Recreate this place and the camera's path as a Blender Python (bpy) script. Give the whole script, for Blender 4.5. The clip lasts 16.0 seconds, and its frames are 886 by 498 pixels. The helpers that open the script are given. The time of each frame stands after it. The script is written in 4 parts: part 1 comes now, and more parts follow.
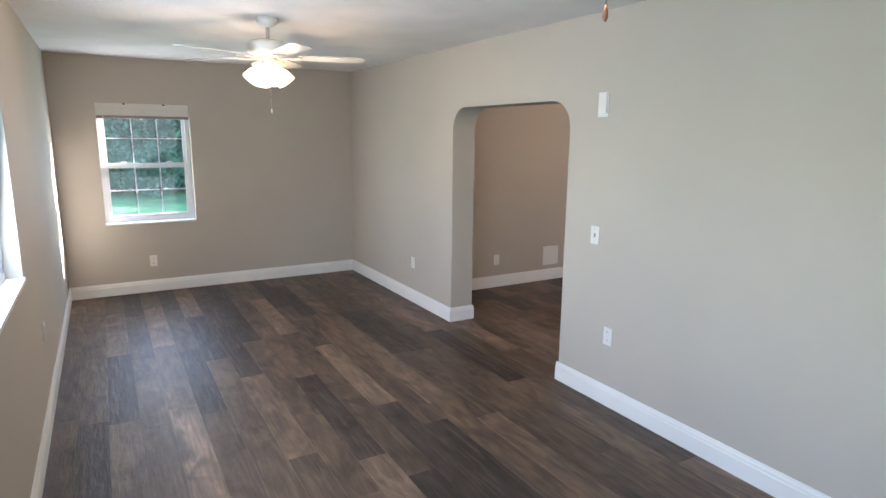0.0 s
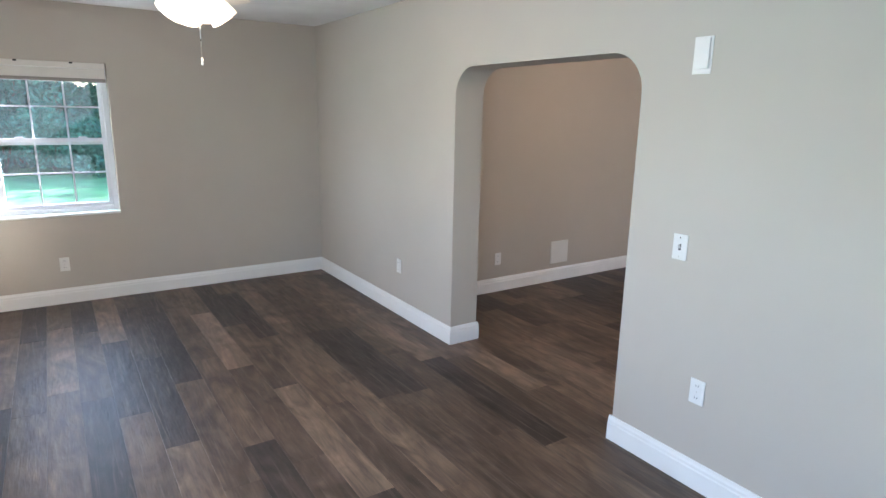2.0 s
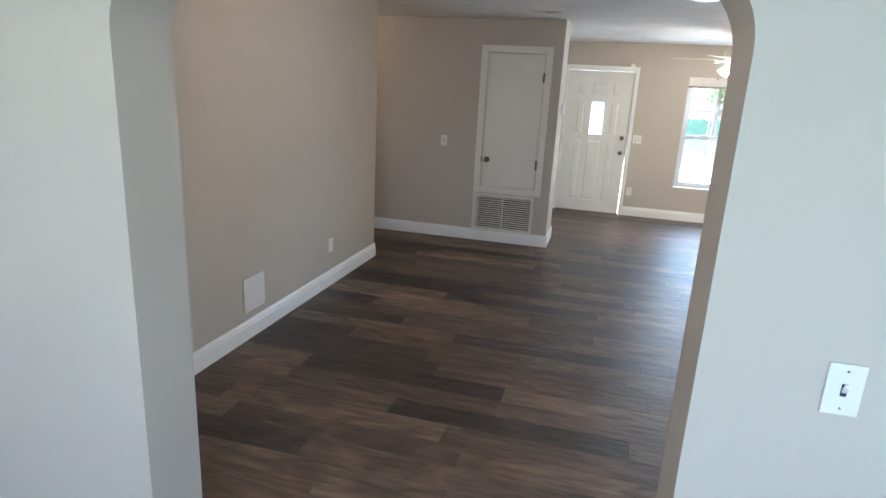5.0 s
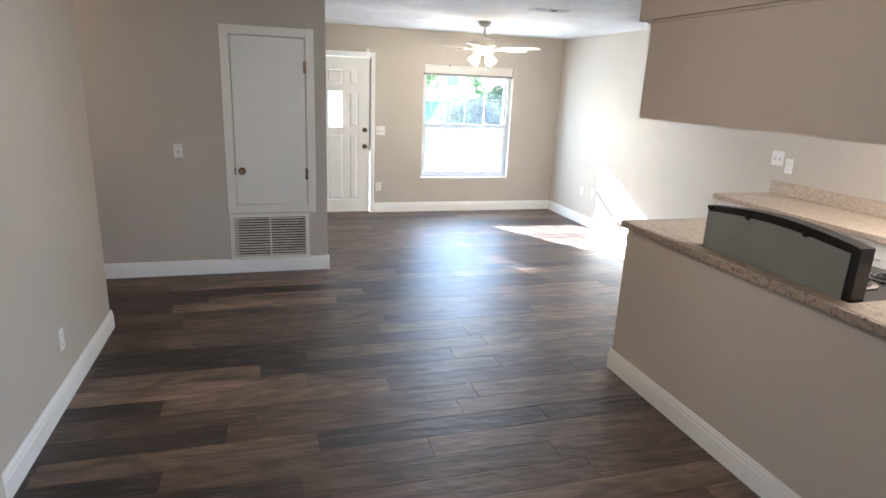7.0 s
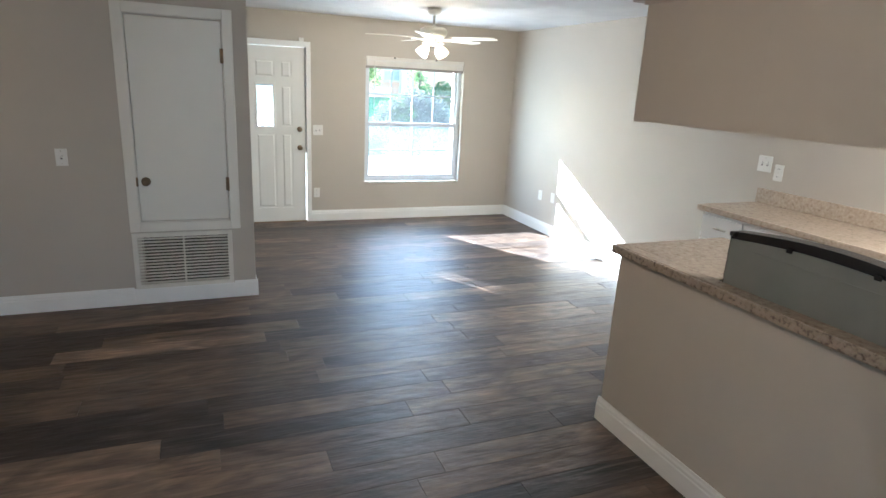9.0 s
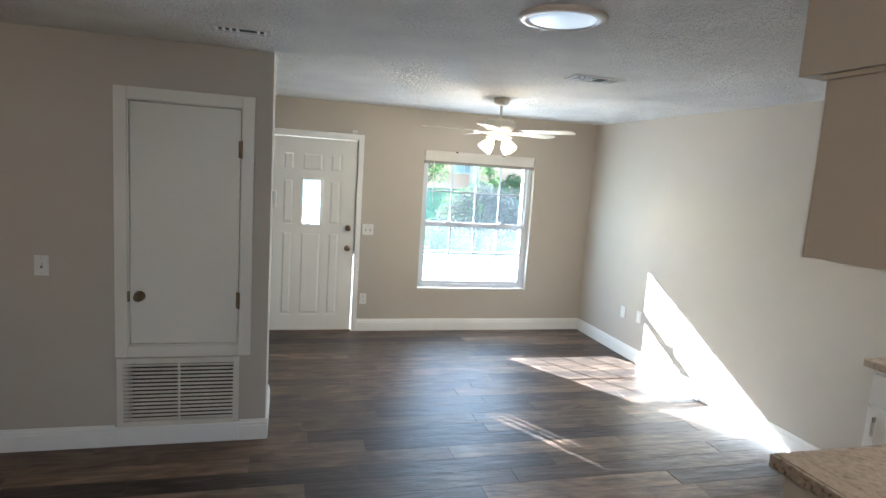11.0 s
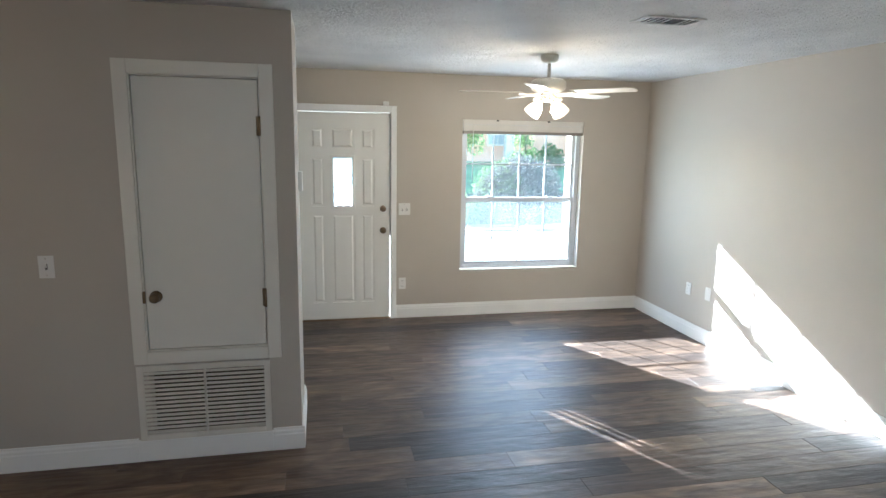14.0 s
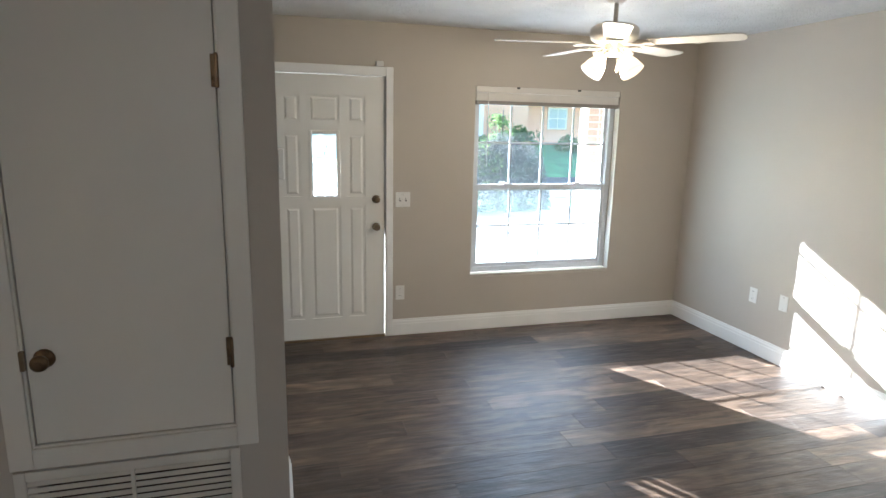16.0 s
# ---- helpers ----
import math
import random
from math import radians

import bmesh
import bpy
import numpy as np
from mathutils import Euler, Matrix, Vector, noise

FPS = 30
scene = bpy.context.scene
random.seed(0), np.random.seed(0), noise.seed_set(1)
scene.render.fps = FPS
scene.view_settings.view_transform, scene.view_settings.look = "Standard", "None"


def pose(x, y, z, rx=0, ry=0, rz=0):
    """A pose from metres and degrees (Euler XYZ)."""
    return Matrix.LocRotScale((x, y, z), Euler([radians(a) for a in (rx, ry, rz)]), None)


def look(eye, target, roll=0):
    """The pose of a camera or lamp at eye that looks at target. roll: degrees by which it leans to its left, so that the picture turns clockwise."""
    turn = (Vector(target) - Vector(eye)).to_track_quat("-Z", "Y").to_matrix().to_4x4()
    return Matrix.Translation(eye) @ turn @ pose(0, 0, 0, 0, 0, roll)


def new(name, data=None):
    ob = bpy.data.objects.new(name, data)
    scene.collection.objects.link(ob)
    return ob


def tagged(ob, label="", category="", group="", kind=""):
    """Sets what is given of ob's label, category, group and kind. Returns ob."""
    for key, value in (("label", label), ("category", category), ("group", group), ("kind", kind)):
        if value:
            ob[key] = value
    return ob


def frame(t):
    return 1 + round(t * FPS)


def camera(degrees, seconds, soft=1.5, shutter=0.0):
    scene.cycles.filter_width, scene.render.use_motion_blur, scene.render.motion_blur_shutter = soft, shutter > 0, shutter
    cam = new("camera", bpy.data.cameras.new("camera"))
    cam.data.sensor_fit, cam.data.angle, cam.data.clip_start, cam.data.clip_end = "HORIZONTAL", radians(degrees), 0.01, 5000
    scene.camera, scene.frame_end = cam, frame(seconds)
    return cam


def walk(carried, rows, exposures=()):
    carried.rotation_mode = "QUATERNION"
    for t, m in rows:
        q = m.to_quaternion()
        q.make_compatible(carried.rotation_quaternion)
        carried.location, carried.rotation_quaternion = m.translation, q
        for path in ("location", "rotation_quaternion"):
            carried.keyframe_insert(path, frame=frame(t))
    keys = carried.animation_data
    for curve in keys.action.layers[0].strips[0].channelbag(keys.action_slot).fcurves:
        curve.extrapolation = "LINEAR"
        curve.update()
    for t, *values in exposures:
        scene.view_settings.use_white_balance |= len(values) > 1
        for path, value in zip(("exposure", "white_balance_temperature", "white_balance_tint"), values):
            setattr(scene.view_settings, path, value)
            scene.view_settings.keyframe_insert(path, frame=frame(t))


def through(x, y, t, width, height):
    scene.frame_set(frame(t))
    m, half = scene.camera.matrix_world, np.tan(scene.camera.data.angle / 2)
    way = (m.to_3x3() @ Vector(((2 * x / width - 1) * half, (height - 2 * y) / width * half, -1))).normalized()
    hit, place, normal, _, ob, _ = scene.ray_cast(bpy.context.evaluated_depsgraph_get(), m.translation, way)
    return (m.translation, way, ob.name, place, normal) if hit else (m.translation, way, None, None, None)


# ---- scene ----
cam = camera(74.0, 16.0)
# seconds, place, yaw, pitch, roll
PATH = [
    (0.0, -7.93, -3.838, 1.721, -30.03, -10.91, 0.56),
    (0.5, -7.875, -3.664, 1.71, -29.08, -11.27, 0.33),
    (1.0, -7.825, -3.345, 1.718, -29.82, -11.94, 0.51),
    (1.5, -7.668, -2.997, 1.687, -30.84, -12.26, 0.7),
    (2.0, -7.511, -2.642, 1.667, -33.52, -13.04, 1.04),
    (2.5, -7.427, -2.276, 1.686, -40.83, -13.99, 1.22),
    (3.0, -7.239, -1.955, 1.661, -44.88, -13.9, 0.58),
    (3.5, -7.025, -1.573, 1.648, -49.14, -14.18, 0.01),
    (3.7, -6.965, -1.414, 1.645, -51.99, -14.64, 0.1),
    (5.8, -6.03, -0.124, 1.743, -87.14, -14.79, 2.44),
    (6.0, -5.88, -0.028, 1.767, -89.39, -14.91, 1.74),
    (6.5, -5.67, 0.256, 1.75, -97.28, -15.07, 1.72),
    (7.0, -5.45, 0.513, 1.745, -106.91, -15.63, 2.52),
    (7.5, -5.29, 0.505, 1.731, -110.0, -15.6, 2.46),
    (8.0, -5.2, 0.553, 1.736, -112.62, -15.55, 2.67),
    (8.2, -5.185, 0.553, 1.731, -113.31, -15.44, 2.72),
    (10.3, -3.788, -0.097, 1.737, -108.79, -14.37, 3.08),
    (10.5, -3.779, -0.093, 1.762, -107.48, -11.85, 3.18),
    (11.0, -3.765, -0.082, 1.794, -105.34, -7.64, 3.76),
    (11.5, -3.772, -0.089, 1.796, -103.28, -5.55, 3.77),
    (12.0, -3.765, -0.102, 1.792, -101.78, -5.23, 3.46),
    (12.5, -3.752, -0.149, 1.79, -100.71, -5.79, 2.96),
    (13.0, -3.711, -0.225, 1.774, -99.84, -7.53, 1.98),
    (13.5, -3.515, -0.161, 1.742, -100.28, -9.16, 1.08),
    (14.0, -3.277, -0.122, 1.767, -102.02, -10.26, 1.01),
    (14.5, -3.04, -0.13, 1.73, -103.66, -10.86, 0.91),
    (15.0, -2.753, -0.122, 1.73, -105.27, -11.45, 1.19),
    (15.5, -2.389, -0.038, 1.704, -106.85, -11.34, 1.11),
    (16.0, -2.025, 0.013, 1.68, -106.09, -11.77, 1.23),
]
EXPOSURES = [(0.0, 4.1, 5950, 16), (2.0, 4.23, 5650, 14), (3.7, 4.36, 5450, 13), (5.8, 4.44, 5050, 4), (6.5, 4.74, 5200, 9), (7.2, 4.64, 5150, 7), (8.2, 4.54, 5000, 3), (10.3, 4.08, 5200, 4), (14.5, 3.92, 5150, 4), (16.0, 3.66, 5400, 6)]
walk(cam, [(t, pose(x, y, z, 0, 0, yaw) @ pose(0, 0, 0, 90 + pitch) @ pose(0, 0, 0, 0, 0, roll)) for t, x, y, z, yaw, pitch, roll in PATH], EXPOSURES)

# ---- light ----
SUN_WAY = Vector((-1.0, -0.57, -0.50)).normalized()      # the way the sunlight travels
sun_elevation = math.asin(-SUN_WAY.z)
world = bpy.data.worlds.new("sky")
scene.world = world
world.use_nodes = True
wn = world.node_tree.nodes
sky = wn.new("ShaderNodeTexSky")
sky.sky_type = 'NISHITA'
sky.sun_disc = False
sky.sun_elevation = sun_elevation
sky.sun_rotation = math.atan2(-SUN_WAY.x, -SUN_WAY.y)
world.node_tree.links.new(sky.outputs[0], wn["Background"].inputs[0])
wn["Background"].inputs[1].default_value = 0.075


def lamp(name, kind, energy, colour, m, size=None, size_y=None):
    data = bpy.data.lights.new(name, kind)
    data.energy, data.color = energy, colour
    if kind == 'AREA':
        data.shape, data.size, data.size_y = 'RECTANGLE', size, size_y or size
    elif kind == 'POINT':
        data.shadow_soft_size = size
    elif kind == 'SUN':
        data.angle = size
    ob = new(name, data)
    ob.matrix_world = m
    return ob


lamp("sun", 'SUN', 5.0, (1.0, 0.95, 0.88), look((0, 0, 20), Vector((0, 0, 20)) + SUN_WAY), radians(0.45))
WARM = (1.0, 0.76, 0.50)
DAY = (0.72, 0.86, 1.0)
# daylight in the window openings
lamp("window_light_left", 'AREA', 2.7, DAY, look((-8.37, -0.75, 1.49), (-6.0, -0.75, 1.2)), 1.0, 1.0)
lamp("window_light_rear", 'AREA', 1.4, DAY, look((-8.37, -3.4, 1.30), (-6.0, -3.4, 1.05)), 1.7, 1.4)
lamp("window_light_end", 'AREA', 0.8, DAY, look((-7.50, 3.245, 1.35), (-7.50, 0.0, 1.2)), 0.8, 1.1)
lamp("window_light_front", 'AREA', 1.7, DAY, look((2.515, -2.17, 1.15), (0.0, -2.17, 0.9)), 1.1, 1.2)


# ---- materials ----
def mat(name):
    m = bpy.data.materials.new(name)
    m.use_nodes = True
    n, l = m.node_tree.nodes, m.node_tree.links
    return m, n, l, n["Principled BSDF"]


def ramp(n, stops):
    r = n.new("ShaderNodeValToRGB")
    e = r.color_ramp.elements
    while len(e) < len(stops):
        e.new(0.5)
    for el, (p, c) in zip(e, stops):
        el.position, el.color = p, (*c, 1)
    return r


def coords(n, l, scale=(1, 1, 1), kind="Object"):
    tc, mp = n.new("ShaderNodeTexCoord"), n.new("ShaderNodeMapping")
    mp.inputs["Scale"].default_value = scale
    l.new(tc.outputs[kind], mp.inputs[0])
    return mp.outputs[0]


def plain(name, colour, rough=0.5, metal=0.0, vary=0.06, scale=6.0, bump=0.0, bump_scale=150.0, spec=0.5, coat=0.0):
    """Paint, plastic or metal with slight stains and a fine relief."""
    m, n, l, p = mat(name)
    co = coords(n, l)
    a = n.new("ShaderNodeTexNoise")
    a.inputs["Scale"].default_value, a.inputs["Detail"].default_value = scale, 5
    l.new(co, a.inputs["Vector"])
    lo = tuple(max(0, c * (1 - vary)) for c in colour)
    hi = tuple(min(1, c * (1 + vary)) for c in colour)
    r = ramp(n, [(0.3, lo), (0.7, hi)])
    l.new(a.outputs[0], r.inputs[0])
    l.new(r.outputs[0], p.inputs["Base Color"])
    p.inputs["Metallic"].default_value = metal
    p.inputs["Specular IOR Level"].default_value = spec
    p.inputs["Coat Weight"].default_value = coat
    rr = n.new("ShaderNodeMapRange")
    rr.inputs["To Min"].default_value, rr.inputs["To Max"].default_value = max(0.02, rough - 0.07), min(1, rough + 0.07)
    l.new(a.outputs[0], rr.inputs[0])
    l.new(rr.outputs[0], p.inputs["Roughness"])
    if bump:
        b, f = n.new("ShaderNodeBump"), n.new("ShaderNodeTexNoise")
        f.inputs["Scale"].default_value, f.inputs["Detail"].default_value = bump_scale, 3
        l.new(co, f.inputs["Vector"])
        b.inputs["Strength"].default_value, b.inputs["Distance"].default_value = bump, 0.004
        l.new(f.outputs[0], b.inputs["Height"])
        l.new(b.outputs[0], p.inputs["Normal"])
    return m


def plank_material():
    m, n, l, p = mat("vinyl_plank")
    info, geo = n.new("ShaderNodeObjectInfo"), n.new("ShaderNodeNewGeometry")
    rnd = n.new("ShaderNodeMath")
    rnd.operation = 'ADD'
    l.new(info.outputs["Random"], rnd.inputs[0])
    l.new(geo.outputs["Random Per Island"], rnd.inputs[1])
    fr = n.new("ShaderNodeMath")
    fr.operation = 'FRACT'
    l.new(rnd.outputs[0], fr.inputs[0])
    tc = n.new("ShaderNodeTexCoord")
    off = n.new("ShaderNodeVectorMath")
    off.operation = 'SCALE'
    off.inputs[0].default_value = (37.0, 91.0, 13.0)
    l.new(fr.outputs[0], off.inputs["Scale"])
    add = n.new("ShaderNodeVectorMath")
    l.new(tc.outputs["Object"], add.inputs[0])
    l.new(off.outputs[0], add.inputs[1])
    streak, fine, blot, lime = (n.new("ShaderNodeTexNoise") for _ in range(4))
    for node, sc, de, dis in ((streak, (13, 1.3, 13), 5, 2.2), (fine, (70, 5.5, 70), 6, 1.0), (blot, (6, 2.4, 6), 4, 1.6), (lime, (34, 1.5, 34), 4, 1.8)):
        mp = n.new("ShaderNodeMapping")
        mp.inputs["Scale"].default_value = sc
        l.new(add.outputs[0], mp.inputs[0])
        l.new(mp.outputs[0], node.inputs["Vector"])
        node.inputs["Scale"].default_value, node.inputs["Detail"].default_value, node.inputs["Distortion"].default_value = 1.0, de, dis
    tone = ramp(n, [(0.0, (0.024, 0.0175, 0.0150)), (0.20, (0.033, 0.0235, 0.0190)), (0.30, (0.060, 0.0405, 0.0285)), (0.72, (0.088, 0.0590, 0.0405)), (1.0, (0.150, 0.1040, 0.0730))])
    l.new(fr.outputs[0], tone.inputs[0])
    mul = []
    for node, lo, hi in ((streak, 0.64, 1.40), (fine, 0.78, 1.22), (blot, 0.46, 1.58)):
        mr = n.new("ShaderNodeMapRange")
        mr.inputs["From Min"].default_value, mr.inputs["From Max"].default_value = 0.28, 0.72
        mr.inputs["To Min"].default_value, mr.inputs["To Max"].default_value = lo, hi
        l.new(node.outputs[0], mr.inputs[0])
        mul.append(mr.outputs[0])
    a, b = n.new("ShaderNodeMath"), n.new("ShaderNodeMath")
    a.operation = b.operation = 'MULTIPLY'
    l.new(mul[0], a.inputs[0]), l.new(mul[1], a.inputs[1])
    l.new(a.outputs[0], b.inputs[0]), l.new(mul[2], b.inputs[1])
    sc = n.new("ShaderNodeVectorMath")
    sc.operation = 'SCALE'
    l.new(tone.outputs[0], sc.inputs[0])
    l.new(b.outputs[0], sc.inputs["Scale"])
    pale, limed = ramp(n, [(0.55, (0, 0, 0)), (0.74, (0.5, 0.5, 0.5))]), n.new("ShaderNodeMixRGB")
    l.new(lime.outputs[0], pale.inputs[0])
    l.new(pale.outputs[0], limed.inputs[0])
    l.new(sc.outputs[0], limed.inputs[1])
    limed.inputs[2].default_value = (0.170, 0.132, 0.105, 1)
    l.new(limed.outputs[0], p.inputs["Base Color"])
    mr = n.new("ShaderNodeMapRange")
    p.inputs["Specular IOR Level"].default_value = 0.5
    mr.inputs["To Min"].default_value, mr.inputs["To Max"].default_value = 0.38, 0.58
    l.new(fine.outputs[0], mr.inputs[0])
    l.new(mr.outputs[0], p.inputs["Roughness"])
    bp = n.new("ShaderNodeBump")
    bp.inputs["Strength"].default_value, bp.inputs["Distance"].default_value = 0.36, 0.0035
    l.new(fine.outputs[0], bp.inputs["Height"])
    # the boards lie a little uneven
    wv, wb, wm = n.new("ShaderNodeTexNoise"), n.new("ShaderNodeBump"), n.new("ShaderNodeMapping")
    wm.inputs["Scale"].default_value = (16, 5, 16)
    l.new(add.outputs[0], wm.inputs[0])
    l.new(wm.outputs[0], wv.inputs["Vector"])
    wv.inputs["Scale"].default_value, wv.inputs["Detail"].default_value = 1.0, 3
    wb.inputs["Strength"].default_value, wb.inputs["Distance"].default_value = 0.55, 0.012
    l.new(wv.outputs[0], wb.inputs["Height"])
    l.new(wb.outputs[0], bp.inputs["Normal"])
    l.new(bp.outputs[0], p.inputs["Normal"])
    return m


def ceiling_material(name, relief, white=1.0):
    m, n, l, p = mat(name)
    co = coords(n, l)
    v, f = n.new("ShaderNodeTexNoise"), n.new("ShaderNodeTexNoise")
    v.inputs["Scale"].default_value, v.inputs["Detail"].default_value, v.inputs["Distortion"].default_value = 30, 4, 1.6
    f.inputs["Scale"].default_value = 2.5
    l.new(co, v.inputs["Vector"]), l.new(co, f.inputs["Vector"])
    r = ramp(n, [(0.3, (0.70 * white, 0.69 * white, 0.67 * white)), (0.7, (0.78 * white, 0.77 * white, 0.75 * white))])
    l.new(f.outputs[0], r.inputs[0])
    l.new(r.outputs[0], p.inputs["Base Color"])
    st = ramp(n, [(0.40, (0, 0, 0)), (0.58, (1, 1, 1))])
    l.new(v.outputs[0], st.inputs[0])
    b = n.new("ShaderNodeBump")
    b.inputs["Strength"].default_value, b.inputs["Distance"].default_value = 1.0, relief
    l.new(st.outputs[0], b.inputs["Height"])
    l.new(b.outputs[0], p.inputs["Normal"])
    p.inputs["Roughness"].default_value = 0.9
    return m


def granite_material(name="speckled_granite", rough=0.22, dark=0.0, bump=0.0, light=1.0):
    m, n, l, p = mat(name)
    co = coords(n, l)
    v, b, c = n.new("ShaderNodeTexVoronoi"), n.new("ShaderNodeTexNoise"), n.new("ShaderNodeTexNoise")
    v.inputs["Scale"].default_value = 110
    b.inputs["Scale"].default_value, b.inputs["Detail"].default_value = 52, 6
    c.inputs["Scale"].default_value, c.inputs["Detail"].default_value = 7, 4
    for x in (v, b, c):
        l.new(co, x.inputs["Vector"])
    r1 = ramp(n, [(p, tuple(v * light for v in c)) for p, c in ((0.26, (0.20, 0.152, 0.113)), (0.40, (0.30, 0.243, 0.188)), (0.56, (0.34, 0.282, 0.222)), (0.74, (0.39, 0.328, 0.263)))])
    if bump:
        r1.color_ramp.elements[0].color = (0.09, 0.062, 0.045, 1)
    l.new(b.outputs[0], r1.inputs[0])
    mx = n.new("ShaderNodeMixRGB")
    mx.blend_type = 'MULTIPLY'
    mx.inputs[0].default_value = 0.14
    l.new(r1.outputs[0], mx.inputs[1])
    r2 = ramp(n, [(0.0, (0.45, 0.42, 0.40)), (0.5, (1, 0.98, 0.95))])
    l.new(v.outputs["Color"], r2.inputs[0])
    l.new(r2.outputs[0], mx.inputs[2])
    l.new(mx.outputs[0], p.inputs["Base Color"])
    p.inputs["Roughness"].default_value = rough
    for el in r1.color_ramp.elements:
        el.position += dark
    if bump:
        bp = n.new("ShaderNodeBump")
        bp.inputs["Strength"].default_value, bp.inputs["Distance"].default_value = bump, 0.006
        l.new(b.outputs[0], bp.inputs["Height"])
        l.new(bp.outputs[0], p.inputs["Normal"])
    return m


def glass(name, rough=0.0, tint=(1, 1, 1), solid=0.10):
    """A clear pane: mostly see-through, with a weak mirror."""
    m, n, l, p = mat(name)
    tr, gl, mx, out = n.new("ShaderNodeBsdfTransparent"), n.new("ShaderNodeBsdfGlossy"), n.new("ShaderNodeMixShader"), n["Material Output"]
    tr.inputs[0].default_value = (*tint, 1)
    gl.inputs["Roughness"].default_value = rough
    mx.inputs[0].default_value = solid
    # a faint translucent layer stands in for the glare haze over the panes
    veil, film = n.new("ShaderNodeBsdfTranslucent"), n.new("ShaderNodeMixShader")
    veil.inputs[0].default_value = (0.72, 0.86, 0.95, 1)
    film.inputs[0].default_value = 0.006
    l.new(tr.outputs[0], film.inputs[1]), l.new(veil.outputs[0], film.inputs[2])
    l.new(film.outputs[0], mx.inputs[1]), l.new(gl.outputs[0], mx.inputs[2])
    l.new(mx.outputs[0], out.inputs[0])
    return m


def glow(name, colour, strength):
    m, n, l, p = mat(name)
    p.inputs["Base Color"].default_value = (0.9, 0.88, 0.82, 1)
    p.inputs["Emission Color"].default_value = (*colour, 1)
    p.inputs["Emission Strength"].default_value = strength
    p.inputs["Roughness"].default_value = 0.35
    return m


WALL = plain("greige_wall_paint", (0.473, 0.432, 0.373), 0.72, vary=0.03, scale=1.4, bump=0.10, bump_scale=210, spec=0.25)
CEIL = ceiling_material("knockdown_ceiling", 0.016, 1.14)
CEIL_SOFT = ceiling_material("lightly_textured_ceiling", 0.0011)
TRIM = plain("white_trim_paint", (0.78, 0.775, 0.75), 0.38, vary=0.03, scale=3.0, bump=0.04, bump_scale=90)
DOOR = plain("white_door_paint", (0.74, 0.73, 0.69), 0.42, vary=0.03, scale=2.0, bump=0.05, bump_scale=120)
# white door paint with the closet side's warm lamp light tinted in
WARM_LIT_DOOR = plain("warm_lit_door_paint", (0.70, 0.672, 0.605), 0.42, vary=0.03, scale=2.0, bump=0.05, bump_scale=120)
PLANK = plank_material()
SUBFLOOR = plain("dark_underlay", (0.03, 0.025, 0.02), 0.9)
PLASTIC = plain("white_plastic", (0.72, 0.71, 0.68), 0.35, vary=0.02)
SLOT = plain("dark_slot", (0.03, 0.03, 0.03), 0.6)
METAL_DARK = plain("aged_bronze", (0.20, 0.145, 0.09), 0.30, metal=0.9, vary=0.25, scale=30)
METAL = plain("brushed_nickel", (0.55, 0.52, 0.47), 0.28, metal=1.0, vary=0.1, scale=30)
ALU = plain("white_vinyl_frame", (0.58, 0.61, 0.65), 0.4, vary=0.03)
GLASS = glass("clear_glass", 0.0, (0.97, 0.99, 0.985), 0.07)


def thin(name, colour, through, clear, vary=0.3):
    """A thin leaf, mesh or milky sheet: part reflects, part lets light through."""
    m, n, l, p = mat(name)
    d, t, c = n.new("ShaderNodeBsdfDiffuse"), n.new("ShaderNodeBsdfTranslucent"), n.new("ShaderNodeBsdfTransparent")
    a, b = n.new("ShaderNodeMixShader"), n.new("ShaderNodeMixShader")
    geo = n.new("ShaderNodeNewGeometry")
    r = ramp(n, [(0.0, tuple(v * (1 - vary) for v in colour)), (1.0, tuple(min(1, v * (1 + vary)) for v in colour))])
    l.new(geo.outputs["Random Per Island"], r.inputs[0])
    l.new(r.outputs[0], d.inputs[0]), l.new(r.outputs[0], t.inputs[0])
    a.inputs[0].default_value, b.inputs[0].default_value = through, clear
    l.new(d.outputs[0], a.inputs[1]), l.new(t.outputs[0], a.inputs[2])
    l.new(a.outputs[0], b.inputs[1]), l.new(c.outputs[0], b.inputs[2])
    l.new(b.outputs[0], n["Material Output"].inputs[0])
    return m


FROST = thin("leaded_glass", (0.27, 0.31, 0.325), 0.85, 0.04, 0.06)
BEVEL = thin("bevelled_glass", (0.36, 0.40, 0.42), 0.85, 0.10, 0.05)
SCREEN = thin("insect_screen", (0.40, 0.47, 0.52), 0.5, 0.95, 0.0)
GRANITE = granite_material()
# same granite made lighter, the kitchen glare included in its colour
GRANITE_GLARE = granite_material("glare_paled_granite", 0.2, 0.0, 0.0, 1.4)
GRANITE_EDGE = granite_material("chiselled_granite", 0.45, 0.07, 1.0)
BLIND = plain("vinyl_blind", (0.66, 0.63, 0.58), 0.5, vary=0.05)
FANWHITE = plain("fan_enamel", (0.74, 0.70, 0.62), 0.32, vary=0.05)
BLADE = plain("fan_blade_white", (0.72, 0.68, 0.60), 0.40, vary=0.06, scale=9)
SHADE = glow("lit_glass_shade", (1.0, 0.66, 0.34), 0.13)
DISC = glow("lit_diffuser", (0.86, 0.94, 1.0), 0.034)
STEEL = plain("galvanised_back_panel", (0.22, 0.23, 0.215), 0.42, metal=0.2, vary=0.08, scale=5)
BLACK = plain("black_enamel", (0.012, 0.012, 0.013), 0.25, vary=0.2)
CABINET = plain("white_cabinet_paint", (0.76, 0.75, 0.73), 0.4, vary=0.02)
